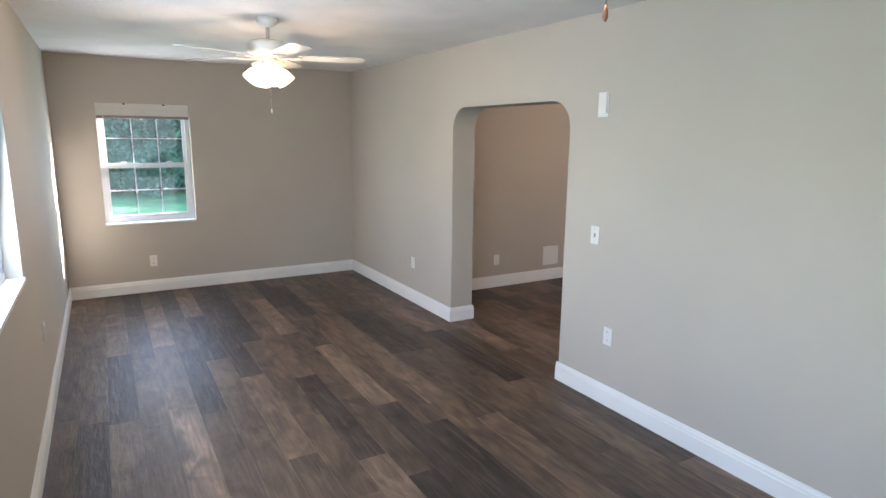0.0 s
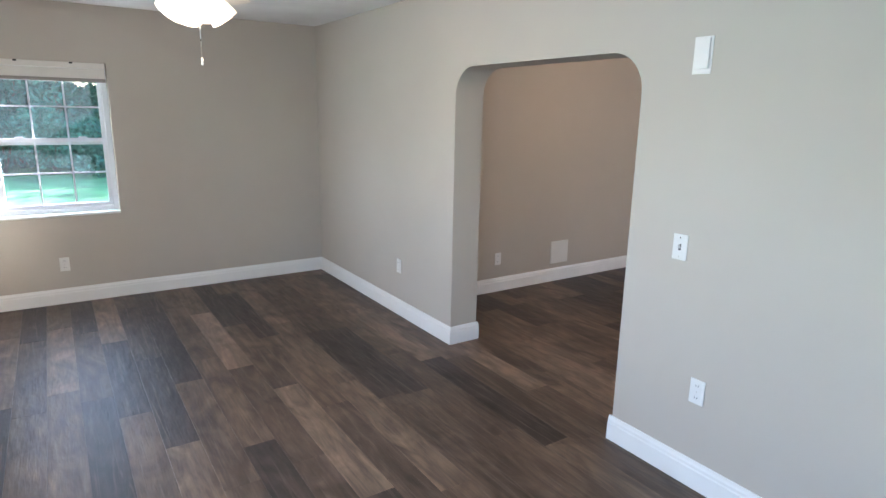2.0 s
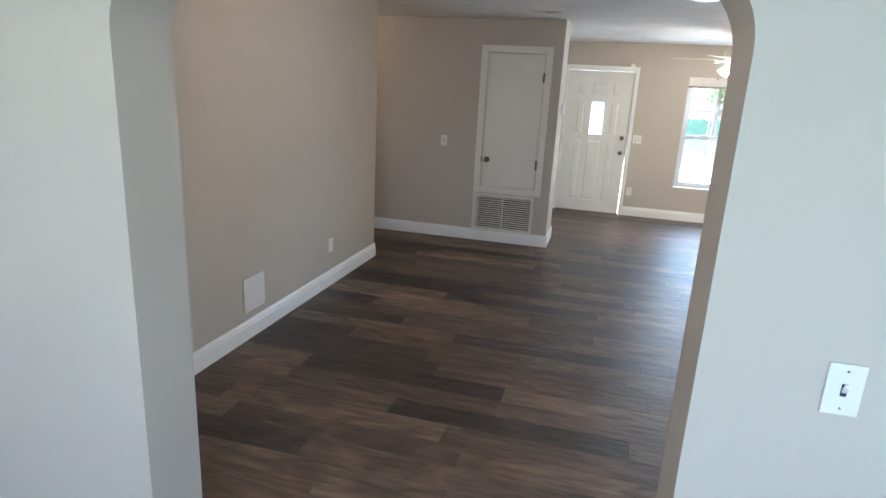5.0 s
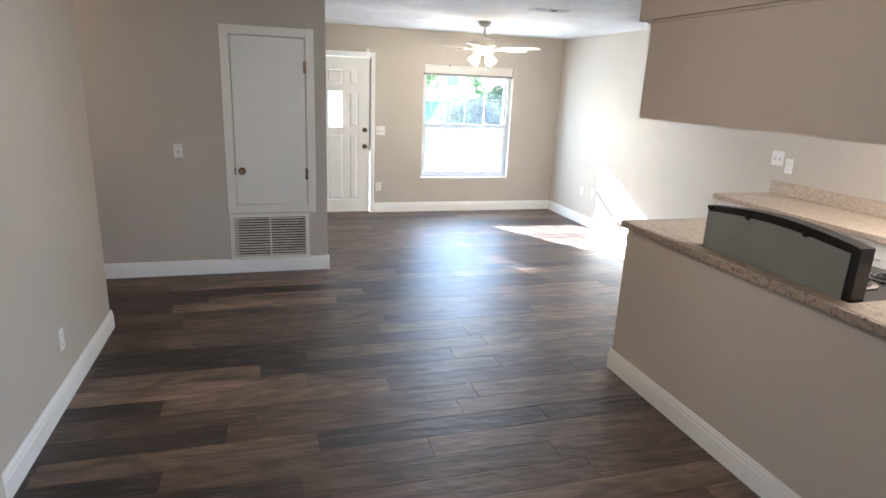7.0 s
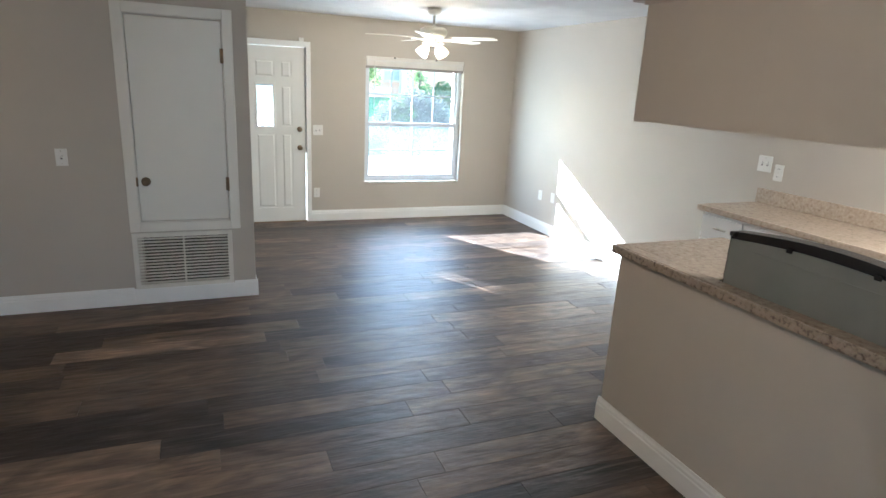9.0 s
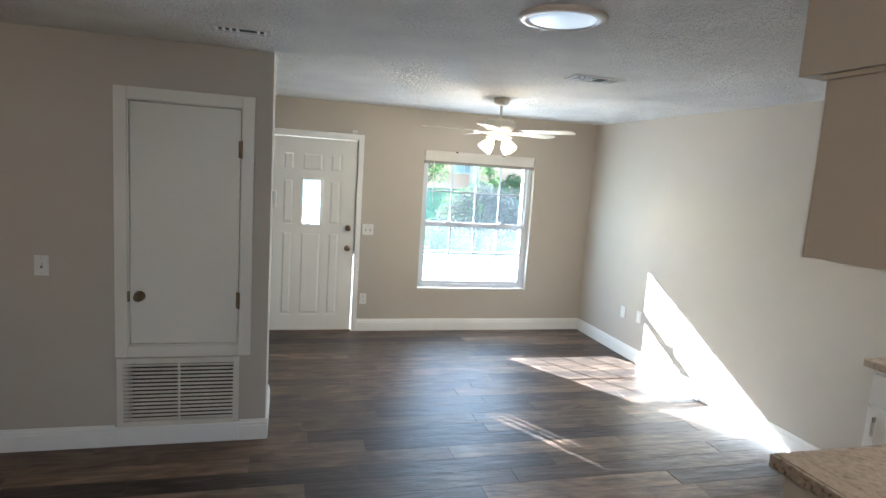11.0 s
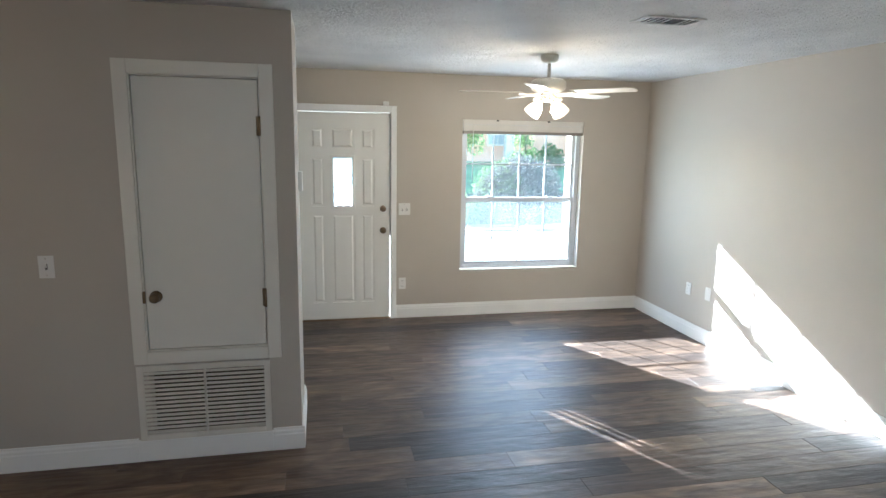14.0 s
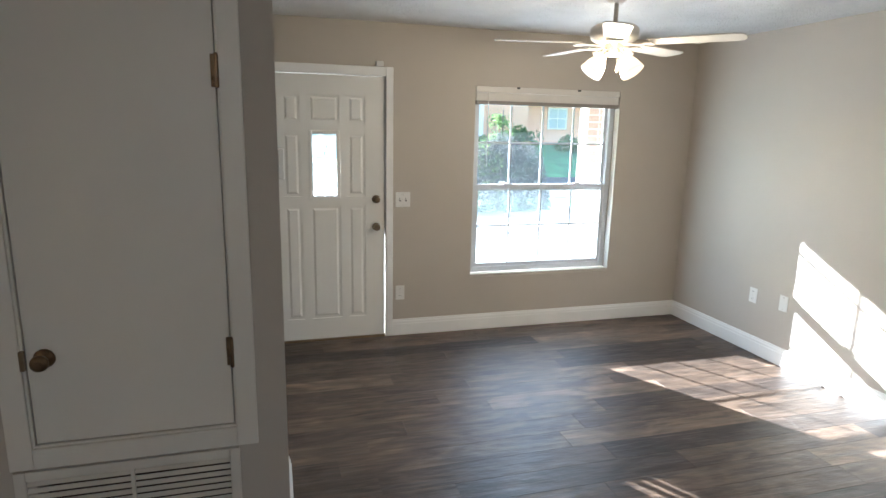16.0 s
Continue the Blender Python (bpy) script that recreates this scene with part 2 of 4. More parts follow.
GRILLE = plain("return_air_grille_enamel", (0.66, 0.63, 0.56), 0.42, vary=0.05)
GRASS = plain("lawn_grass", (0.085, 0.23, 0.085), 0.9, vary=0.45, scale=1.6, bump=0.8, bump_scale=60)
CONCRETE = plain("concrete_drive", (0.52, 0.50, 0.46), 0.85, vary=0.10, scale=1.2, bump=0.2, bump_scale=60)
STUCCO = plain("peach_stucco", (0.86, 0.48, 0.31), 0.9, vary=0.06, scale=1.0, bump=0.3, bump_scale=40)
STUCCO_OUT = plain("outer_stucco", (0.55, 0.50, 0.42), 0.9, vary=0.06, scale=1.0, bump=0.3, bump_scale=40)
ROOF = plain("grey_shingle_roof", (0.17, 0.15, 0.19), 0.9, vary=0.2, scale=8, bump=0.5, bump_scale=30)
LEAF = thin("leaf_green", (0.15, 0.22, 0.085), 0.5, 0.0, 0.4)
LEAF_DARK = thin("leaf_deep_green", (0.085, 0.20, 0.150), 0.45, 0.0, 0.6)
LEAF_GREY = thin("leaf_grey_purple", (0.125, 0.125, 0.125), 0.45, 0.0, 0.12)
BARK = plain("bark", (0.10, 0.075, 0.055), 0.9, vary=0.4, scale=12, bump=0.6, bump_scale=40)
BRICK = plain("pale_brick", (0.34, 0.23, 0.20), 0.85, vary=0.2, scale=7, bump=0.3, bump_scale=80)
MORTAR = plain("mortar", (0.55, 0.53, 0.50), 0.9)


# ---- mesh helpers ----
def box(bm, x0, y0, z0, x1, y1, z1, bevel=0.0):
    """A box between two corners, its edges eased by bevel."""
    made = bmesh.ops.create_cube(bm, size=1.0)["verts"]
    for v in made:
        v.co = Vector((x0 + (v.co.x + 0.5) * (x1 - x0), y0 + (v.co.y + 0.5) * (y1 - y0), z0 + (v.co.z + 0.5) * (z1 - z0)))
    if bevel:
        edges = {e for v in made for e in v.link_edges}
        bmesh.ops.bevel(bm, geom=list(edges), offset=bevel, segments=2, affect='EDGES', profile=0.6)
    return bm


def boxes(*rows, bevel=0.0):
    bm = bmesh.new()
    for r in rows:
        box(bm, *r, bevel=bevel)
    return bm


def turned(profile, steps=24, bm=None, m=None):
    """A lathe shape from (radius, height) pairs round z."""
    bm = bm or bmesh.new()
    m = m or Matrix()
    rings = []
    for r, z in profile:
        rings.append([bm.verts.new(m @ Vector((r * math.cos(2 * math.pi * k / steps), r * math.sin(2 * math.pi * k / steps), z))) for k in range(steps)])
    for a, b in zip(rings, rings[1:]):
        for k in range(steps):
            bm.faces.new((a[k], a[(k + 1) % steps], b[(k + 1) % steps], b[k]))
    for ring, flip in ((rings[0], True), (rings[-1], False)):
        bm.faces.new(ring[::-1] if flip else ring)
    for f in bm.faces:
        f.smooth = len(f.verts) == 4
    return bm


def prism(outline, axis, lo, hi, bm=None):
    """Extrudes an outline of (a, b) pairs along an axis: x takes (y, z), y takes (x, z), z takes (x, y)."""
    bm = bm or bmesh.new()

    def at(a, b, c):
        return {"x": (c, a, b), "y": (a, c, b), "z": (a, b, c)}[axis]
    one = [bm.verts.new(at(a, b, lo)) for a, b in outline]
    two = [bm.verts.new(at(a, b, hi)) for a, b in outline]
    k = len(outline)
    bm.faces.new(one), bm.faces.new(two[::-1])
    for i in range(k):
        bm.faces.new((one[i], two[i], two[(i + 1) % k], one[(i + 1) % k]))
    bmesh.ops.recalc_face_normals(bm, faces=bm.faces)
    return bm


def part(name, bm, material, parent=None, label=""):
    me = bpy.data.meshes.new(name)
    bm.normal_update()
    bm.to_mesh(me)
    bm.free()
    me.materials.append(material)
    ob = new(name, me)
    if parent:
        ob.parent = parent
    if label:
        ob["label"] = label
    return ob


def thing(name, label, category, group="", m=None):
    ob = tagged(new(name), label, category, group)
    if m:
        ob.matrix_world = m
    return ob


def structure(name, bm, material, label, category):
    return tagged(part(name, bm, material), label, category, kind="structure")


# ---- the plan ----
XL, XA, XA2, XH, XF = -8.33, -5.201, -4.970, -1.15, 2.476     # left wall, arch wall, hall mouth, front wall
YW, YB, YR, YBACK, YHALL = 3.204, 1.607, -3.537, -5.3, 4.4
HA, HB = 2.475, 2.42
ARCH = (-0.795, 0.725)
OUT = 0.2                                                      # thickness of outer walls


def wall_pieces(axis, inner, outer, lo, hi, top, holes, z0=-0.15):
    """A wall with rectangular holes (lo, hi, bottom, top), built as boxes that meet edge to edge."""
    bm = bmesh.new()

    def add(a0, a1, c0, c1):
        if a1 - a0 < 1e-4 or c1 - c0 < 1e-4:
            return
        if axis == "x":
            box(bm, a0, min(inner, outer), c0, a1, max(inner, outer), c1)
        else:
            box(bm, min(inner, outer), a0, c0, max(inner, outer), a1, c1)
    at = lo
    for a, b, c, d in sorted(holes):
        add(at, a, z0, top)
        add(a, b, z0, c)
        add(a, b, d, top)
        at = b
    add(at, hi, z0, top)
    return bm


WIN_END = (-7.943, -7.058, 0.755, 2.018)
WIN_LEFT = (-1.30, -0.20, 0.960, 2.02)
WIN_REAR = (-4.30, -2.50, 0.50, 2.02)
WIN_FRONT = (-2.812, -1.524, 0.456, 1.998)
DOOR_Y = (-0.826, 0.118)
structure("wall_end", wall_pieces("x", YW, YW + OUT, XL - OUT, XA2, HA + 0.12, [WIN_END]), WALL, "greige painted end wall with a window", "wall")
structure("wall_left", wall_pieces("y", XL, XL - OUT, YBACK, YW, HA + 0.12, [WIN_LEFT, WIN_REAR]), WALL, "greige painted outer wall with a wide window", "wall")
structure("wall_back", wall_pieces("x", YBACK, YBACK - OUT, XL - OUT, XA2, HA + 0.12, []), WALL, "plain greige painted wall", "wall")
structure("wall_hall_side", wall_pieces("x", YB, YB + 0.12, XA2, XH, HB + 0.1, []), WALL, "greige painted wall along the passage", "wall")
structure("wall_hall_return", wall_pieces("y", XH, XH - 0.12, YB + 0.12, YHALL, HB + 0.1, []), WALL, "greige painted wall of the hallway", "wall")
structure("wall_hall_end", wall_pieces("x", YHALL, YHALL + 0.12, XH - 0.12, 0.12, HB + 0.1, []), WALL, "plain wall at the end of the hallway", "wall")
CLOSET = (0.166, 0.800, 0.628, 2.083)
VENT = (0.195, 0.840, 0.150, 0.525)
structure("wall_closet", wall_pieces("y", 0.0, 0.12, 0.0, YHALL, HB + 0.1, [(CLOSET[0], CLOSET[1], VENT[2], CLOSET[3])]), WALL, "greige painted wall with a closet door and an air return", "wall")
structure("wall_closet_infill", boxes((0.0, CLOSET[0], VENT[3], 0.12, CLOSET[1], CLOSET[2])), WALL, "greige strip between door and air return", "wall")
structure("wall_closet_back", boxes((0.75, 0.42, -0.1, 0.85, 1.3, HB + 0.1), (0.12, 1.2, -0.1, 0.75, 1.3, HB + 0.1)), WALL, "inner wall of the closet", "wall")
structure("wall_closet_side", boxes((0.12, 0.0, -0.1, 0.60, 0.30, HB)), WALL, "greige painted end of the closet block", "wall")
structure("wall_entry_side", wall_pieces("x", 0.30, 0.42, 0.12, XF, HB + 0.1, []), WALL, "greige painted side wall of the entry", "wall")
structure("wall_front", wall_pieces("y", XF, XF + OUT, YR - OUT, 0.42, HB + 0.1, [WIN_FRONT, (DOOR_Y[0], DOOR_Y[1], -0.15, 2.045)]), WALL, "greige painted front wall with door and window", "wall")
structure("wall_right", wall_pieces("x", YR, YR - OUT, XA2, XF, HB + 0.1, []), WALL, "long greige painted side wall", "wall")


def arch_wall():
    """The thick wall with the round-cornered opening."""
    a0, a1, top, r = ARCH[0], ARCH[1], 1.962, 0.19
    line = [(YBACK, -0.15), (a0, -0.15), (a0, top - r)]
    for k in range(1, 13):
        a = math.pi - k * math.pi / 24
        line.append((a0 + r + r * math.cos(a), top - r + r * math.sin(a)))
    for k in range(0, 13):
        a = math.pi / 2 - k * math.pi / 24
        line.append((a1 - r + r * math.cos(a), top - r + r * math.sin(a)))
    line += [(a1, -0.15), (YW, -0.15), (YW, HA + 0.12), (YBACK, HA + 0.12)]
    bm = prism(line, "x", XA, XA2)
    return structure("wall_arch", bm, WALL, "thick greige wall with a round-cornered arched opening", "wall")


arch_wall()
structure("ceiling_end_room", boxes((XL, YBACK, HA, XA, YW, HA + 0.1)), CEIL_SOFT, "white knockdown textured ceiling", "ceiling")
structure("ceiling_main", boxes((XA2, YR, HB, XF, 0.0, HB + 0.1), (0.12, 0.0, HB, XF, 0.30, HB + 0.1), (XA2, 0.0, HB, 0.0, YB, HB + 0.1), (XH, YB, HB, 0.0, YHALL, HB + 0.1)), CEIL, "white knockdown textured ceiling", "ceiling")
roof = structure("roof", boxes((XL - 0.5, YBACK - 0.5, 2.66, XA2 + 0.2, YW + 0.6, 2.80), (XA2 + 0.2, YBACK - 0.5, 2.66, XF + 0.35, 4.9, 2.80)), ROOF, "grey shingle roof over the house", "roof")

# ---- baseboards ----
SKIRT = [(0.0, 0.0), (0.016, 0.0), (0.016, 0.092), (0.0125, 0.098), (0.0125, 0.112), (0.008, 0.121), (0.006, 0.133), (0.0, 0.133)]


def baseboard(x0, y0, x1, y1, normal):
    """A moulded skirting along a wall; normal points into the room."""
    bm = bmesh.new()
    n = Vector((*normal, 0))
    ends = []
    for p in (Vector((x0, y0, 0)), Vector((x1, y1, 0))):
        ends.append([bm.verts.new(p + n * (d + 0.001) + Vector((0, 0, h + 0.001))) for d, h in SKIRT])
    k = len(SKIRT)
    bm.faces.new(ends[0]), bm.faces.new(ends[1][::-1])
    for i in range(k):
        bm.faces.new((ends[0][i], ends[1][i], ends[1][(i + 1) % k], ends[0][(i + 1) % k]))
    bmesh.ops.recalc_face_normals(bm, faces=bm.faces)
    return structure("baseboard", bm, TRIM, "white moulded baseboard along the wall", "baseboard")


T = 0.016
for run in (
    (XL, YW, XA, YW, (0, -1)), (XL, YBACK, XL, YW - T, (1, 0)), (XA, ARCH[1] - T, XA, YW - T, (-1, 0)), (XA, YBACK, XA, ARCH[0] + T, (-1, 0)),
    (XA, ARCH[1], XA2, ARCH[1], (0, -1)), (XA, ARCH[0], XA2, ARCH[0], (0, 1)), (XA2, ARCH[1] - T, XA2, YB, (1, 0)), (XA2, -1.594, XA2, ARCH[0] + T, (1, 0)),
    (XA2 + T, YB, XH + T, YB, (0, -1)), (XH, YB, XH, YHALL, (1, 0)), (0, 0.0 - T, 0, 0.16, (-1, 0)), (0, 0.873, 0, YHALL, (-1, 0)),
    (0.0, 0.0, 0.60, 0.0, (0, -1)), (0.60, 0.30, XF, 0.30, (0, -1)), (0.60, 0.0, 0.60, 0.30, (1, 0)), (XF, 0.172, XF, 0.30, (-1, 0)), (XF, YR, XF, -0.87, (-1, 0)), (-1.60, YR, XF - T, YR, (0, 1)),
):
    baseboard(*run)
# plain lower board under the air return
structure("baseboard", boxes((-0.0175, 0.161, 0.001, -0.001, 0.872, 0.122), bevel=0.003), TRIM, "white baseboard below the air return", "baseboard")

# ---- windows ----


def sash_window(name, label, along, inner, sign, a0, a1, z0, z1, cols, mid=0.5, nose=0.012):
    """A white single-hung window in a wall; along: the wall's axis, sign: the way out."""
    w = thing(name, label, "window")

    def b(p0, p1, q0, q1, r0, r1, bevel=0.0):
        u0, u1 = inner + sign * q0, inner + sign * q1
        if along == "y":
            return boxes((min(u0, u1), p0, r0, max(u0, u1), p1, r1), bevel=bevel)
        return boxes((p0, min(u0, u1), r0, p1, max(u0, u1), r1), bevel=bevel)
    f = 0.045
    part("window_sill", b(a0 + 0.001, a1 - 0.001, -nose, 0.075, z0 + 0.001, z0 + 0.022, 0.004), TRIM if nose > 0 else WALL, w, "painted sill")
    for nm, p0, p1, r0, r1 in (("window_frame", a0 + 0.001, a0 + f, z0 + 0.022, z1 - 0.001), ("window_frame", a1 - f, a1 - 0.001, z0 + 0.022, z1 - 0.001),
                               ("window_frame", a0 + f, a1 - f, z0 + 0.022, z0 + 0.022 + f), ("window_frame", a0 + f, a1 - f, z1 - f, z1 - 0.001)):
        part(nm, b(p0, p1, 0.075, 0.15, r0, r1, 0.004), ALU, w)
    zm = z0 + (z1 - z0) * mid
    lower0, upper1 = z0 + 0.022 + f, z1 - f
    for r0, r1, q in ((lower0, zm + 0.030, 0.082), (zm - 0.026, upper1, 0.112)):
        s = 0.03
        rail = part("sash", b(a0 + f, a0 + f + s, q, q + 0.028, r0, r1), ALU, w)
        part("sash", b(a1 - f - s, a1 - f, q, q + 0.028, r0, r1), ALU, w)
        part("sash", b(a0 + f + s, a1 - f - s, q, q + 0.028, r0, r0 + s), ALU, w)
        part("sash", b(a0 + f + s, a1 - f - s, q, q + 0.028, r1 - s, r1), ALU, w)
        g0, g1 = a0 + f + s, a1 - f - s
        for c in range(1, cols):
            p = g0 + (g1 - g0) * c / cols
            part("muntin", b(p - 0.007, p + 0.007, q + 0.008, q + 0.02, r0 + s, r1 - s), ALU, w)
        for c in range(cols):
            pa, pb = g0 + (g1 - g0) * c / cols + (0.007 if c else 0), g0 + (g1 - g0) * (c + 1) / cols - (0.007 if c < cols - 1 else 0)
            rm = (r0 + r1) / 2
            part("muntin", b(pa, pb, q + 0.008, q + 0.02, rm - 0.007, rm + 0.007), ALU, w)
            for ra, rb in ((r0 + s, rm - 0.007), (rm + 0.007, r1 - s)):
                pane = part("pane", b(pa, pb, q + 0.012, q + 0.016, ra, rb), GLASS, w)
                pane.visible_shadow = False
    for p in (a0 + (a1 - a0) * 0.25, a0 + (a1 - a0) * 0.75):
        part("sash_lock", b(p - 0.03, p + 0.03, 0.058, 0.082, zm + 0.0301, zm + 0.044, 0.003), ALU, w)
    return w


sash_window("window_1", "white single-hung window with grilles, looking onto woods", "x", YW, 1, WIN_END[0], WIN_END[1], WIN_END[2], WIN_END[3], 3, 0.49)
sash_window("window_2", "white window with a deep painted sill", "y", XL, -1, WIN_LEFT[0], WIN_LEFT[1], WIN_LEFT[2], WIN_LEFT[3], 3)
sash_window("window_4", "wide white window behind the walker", "y", XL, -1, WIN_REAR[0], WIN_REAR[1], WIN_REAR[2], WIN_REAR[3], 6)
win3 = sash_window("window_3", "white single-hung window with grilles, looking onto the street", "y", XF, 1, WIN_FRONT[0], WIN_FRONT[1], WIN_FRONT[2], WIN_FRONT[3], 4, 0.475, -0.004)


screen = part("insect_screen", boxes((XF + 0.152, WIN_FRONT[0] + 0.05, WIN_FRONT[2] + 0.06, XF + 0.1535, WIN_FRONT[1] - 0.05, 1.20)), SCREEN, win3, "pale insect screen over the lower sash")
screen.visible_shadow = False


def raised_blind(along, inner, sign, a0, a1, top, depth, drop):
    w = thing("window_blind", "raised off-white mini blind stacked under its head rail", "blind")

    def b(p0, p1, q0, q1, r0, r1, bevel=0.002):
        u0, u1 = inner + sign * q0, inner + sign * q1
        if along == "y":
            return boxes((min(u0, u1), p0, r0, max(u0, u1), p1, r1), bevel=bevel)
        return boxes((p0, min(u0, u1), r0, p1, max(u0, u1), r1), bevel=bevel)
    part("head_rail", b(a0 + 0.008, a1 - 0.008, 0.005, depth, top - 0.046, top - 0.002), BLIND, w)
    n = int((drop - 0.075) / 0.0075)
    for k in range(n):
        z = top - 0.05 - k * 0.0075
        part("slat", b(a0 + 0.012, a1 - 0.012, 0.010, depth - 0.004 - 0.003 * (k % 2), z - 0.0069, z, 0), BLIND, w)
    z = top - 0.05 - n * 0.0075
    # rail coloured darker than the slats to hold its backlit shade
    part("bottom_rail", b(a0 + 0.010, a1 - 0.010, 0.004, depth - 0.002, z - 0.030, z - 0.001), plain("backlit_blind_rail", (0.25, 0.225, 0.205), 0.5), w, "bottom rail in a darker backlit tone")
    p = a0 + 0.07 if along == "x" else a1 - 0.11
    part("wand", b(p - 0.003, p + 0.003, -0.004, 0.003, top - 0.62, top - 0.04, 0.001), BLIND, w, "thin hanging tilt wand")
    for q in (0.3, 0.72):
        part("bracket", b(a0 + (a1 - a0) * q - 0.012, a0 + (a1 - a0) * q + 0.012, -0.004, 0.006, top - 0.014, top - 0.001, 0.001), SLOT, w)
    return w


raised_blind("x", YW, 1, WIN_END[0], WIN_END[1], WIN_END[3], 0.055, 0.15)
raised_blind("y", XF, 1, WIN_FRONT[0], WIN_FRONT[1], WIN_FRONT[3], 0.055, 0.14)

# ---- doors ----


def knob(parent, name, m, material=METAL_DARK, size=1.0):
    bm = turned([(0.030 * size, 0), (0.032 * size, 0.004), (0.026 * size, 0.010), (0.012 * size, 0.014), (0.011 * size, 0.030), (0.022 * size, 0.036), (0.027 * size, 0.048), (0.024 * size, 0.058), (0.012 * size, 0.063)], 20, None, m)
    return part(name, bm, material, parent, "aged brass knob")


def closet_door():
    d = thing("closet_door", "closed flat white closet door in a white casing", "door")
    y0, y1, z0, z1 = CLOSET
    part("leaf", boxes((0.004, y0 + 0.014, z0 + 0.014, 0.040, y1 - 0.014, z1 - 0.014), bevel=0.002), WARM_LIT_DOOR, d)
    for r in ((-0.001, y0 + 0.0005, z0 + 0.0005, 0.119, y0 + 0.010, z1 - 0.0005), (-0.001, y1 - 0.010, z0 + 0.0005, 0.119, y1 - 0.0005, z1 - 0.0005),
              (-0.001, y0 + 0.010, z1 - 0.010, 0.119, y1 - 0.010, z1 - 0.0005), (-0.001, y0 + 0.010, z0 + 0.0005, 0.119, y1 - 0.010, z0 + 0.010)):
        part("jamb", boxes(r), WARM_LIT_DOOR, d)
    c = 0.065
    for r in ((-0.018, y0 - c, z0 - c, -0.0015, y0 + 0.004, z1 + c), (-0.018, y1 - 0.004, z0 - c, -0.0015, y1 + c, z1 + c),
              (-0.018, y0 + 0.004, z1 - 0.004, -0.0015, y1 - 0.004, z1 + c), (-0.018, y0 + 0.004, z0 - c, -0.0015, y1 - 0.004, z0 + 0.004)):
        part("casing", boxes(r, bevel=0.004), WARM_LIT_DOOR, d)
    knob(d, "door_knob", pose(0.003, y1 - 0.066, 0.935, 0, -90, 0))
    part("strike_plate", boxes((-0.021, y1 - 0.016, 0.903, -0.004, y1 - 0.002, 0.967), bevel=0.002), METAL_DARK, d)
    for z in (0.912, 1.835):
        bm = boxes((-0.006, y0 + 0.001, z - 0.05, 0.003, y0 + 0.026, z + 0.05), bevel=0.001)
        turned([(0.006, -0.052), (0.007, -0.045), (0.007, 0.045), (0.006, 0.052)], 10, bm, pose(-0.020, y0 + 0.008, z))
        part("hinge", bm, METAL_DARK, d)


closet_door()


def air_return():
    g = thing("air_return_grille", "off-white slatted return air grille below the closet door", "vent")
    y0, y1, z0, z1 = 0.166, 0.860, 0.120, 0.553
    f = 0.034
    for r in ((-0.014, y0, z0, -0.001, y0 + f, z1), (-0.014, y1 - f, z0, -0.001, y1, z1), (-0.014, y0 + f, z0, -0.001, y1 - f, z0 + f), (-0.014, y0 + f, z1 - f, -0.001, y1 - f, z1)):
        part("frame", boxes(r, bevel=0.003), GRILLE, g)
    part("divider", boxes((-0.0135, (y0 + y1) / 2 - 0.006, z0 + f, -0.002, (y0 + y1) / 2 + 0.006, z1 - f)), GRILLE, g)
    n = 15
    for side in ((y0 + f, (y0 + y1) / 2 - 0.006), ((y0 + y1) / 2 + 0.006, y1 - f)):
        for k in range(n):
            z = z0 + f + (z1 - z0 - 2 * f) * (k + 0.5) / n
            bm = prism([(-0.0125, z - 0.0052), (-0.0105, z - 0.0058), (0.002, z + 0.0042), (0.000, z + 0.0048)], "y", side[0], side[1])
            part("slat", bm, GRILLE, g)
    # near-black sheet closing the opening behind the slats
    part("backing", boxes((0.05, CLOSET[0] + 0.012, VENT[2], 0.06, CLOSET[1] - 0.012, VENT[3])), plain("dark_backing", (0.06, 0.055, 0.045), 0.9), g, "dark sheet behind the slats")


air_return()


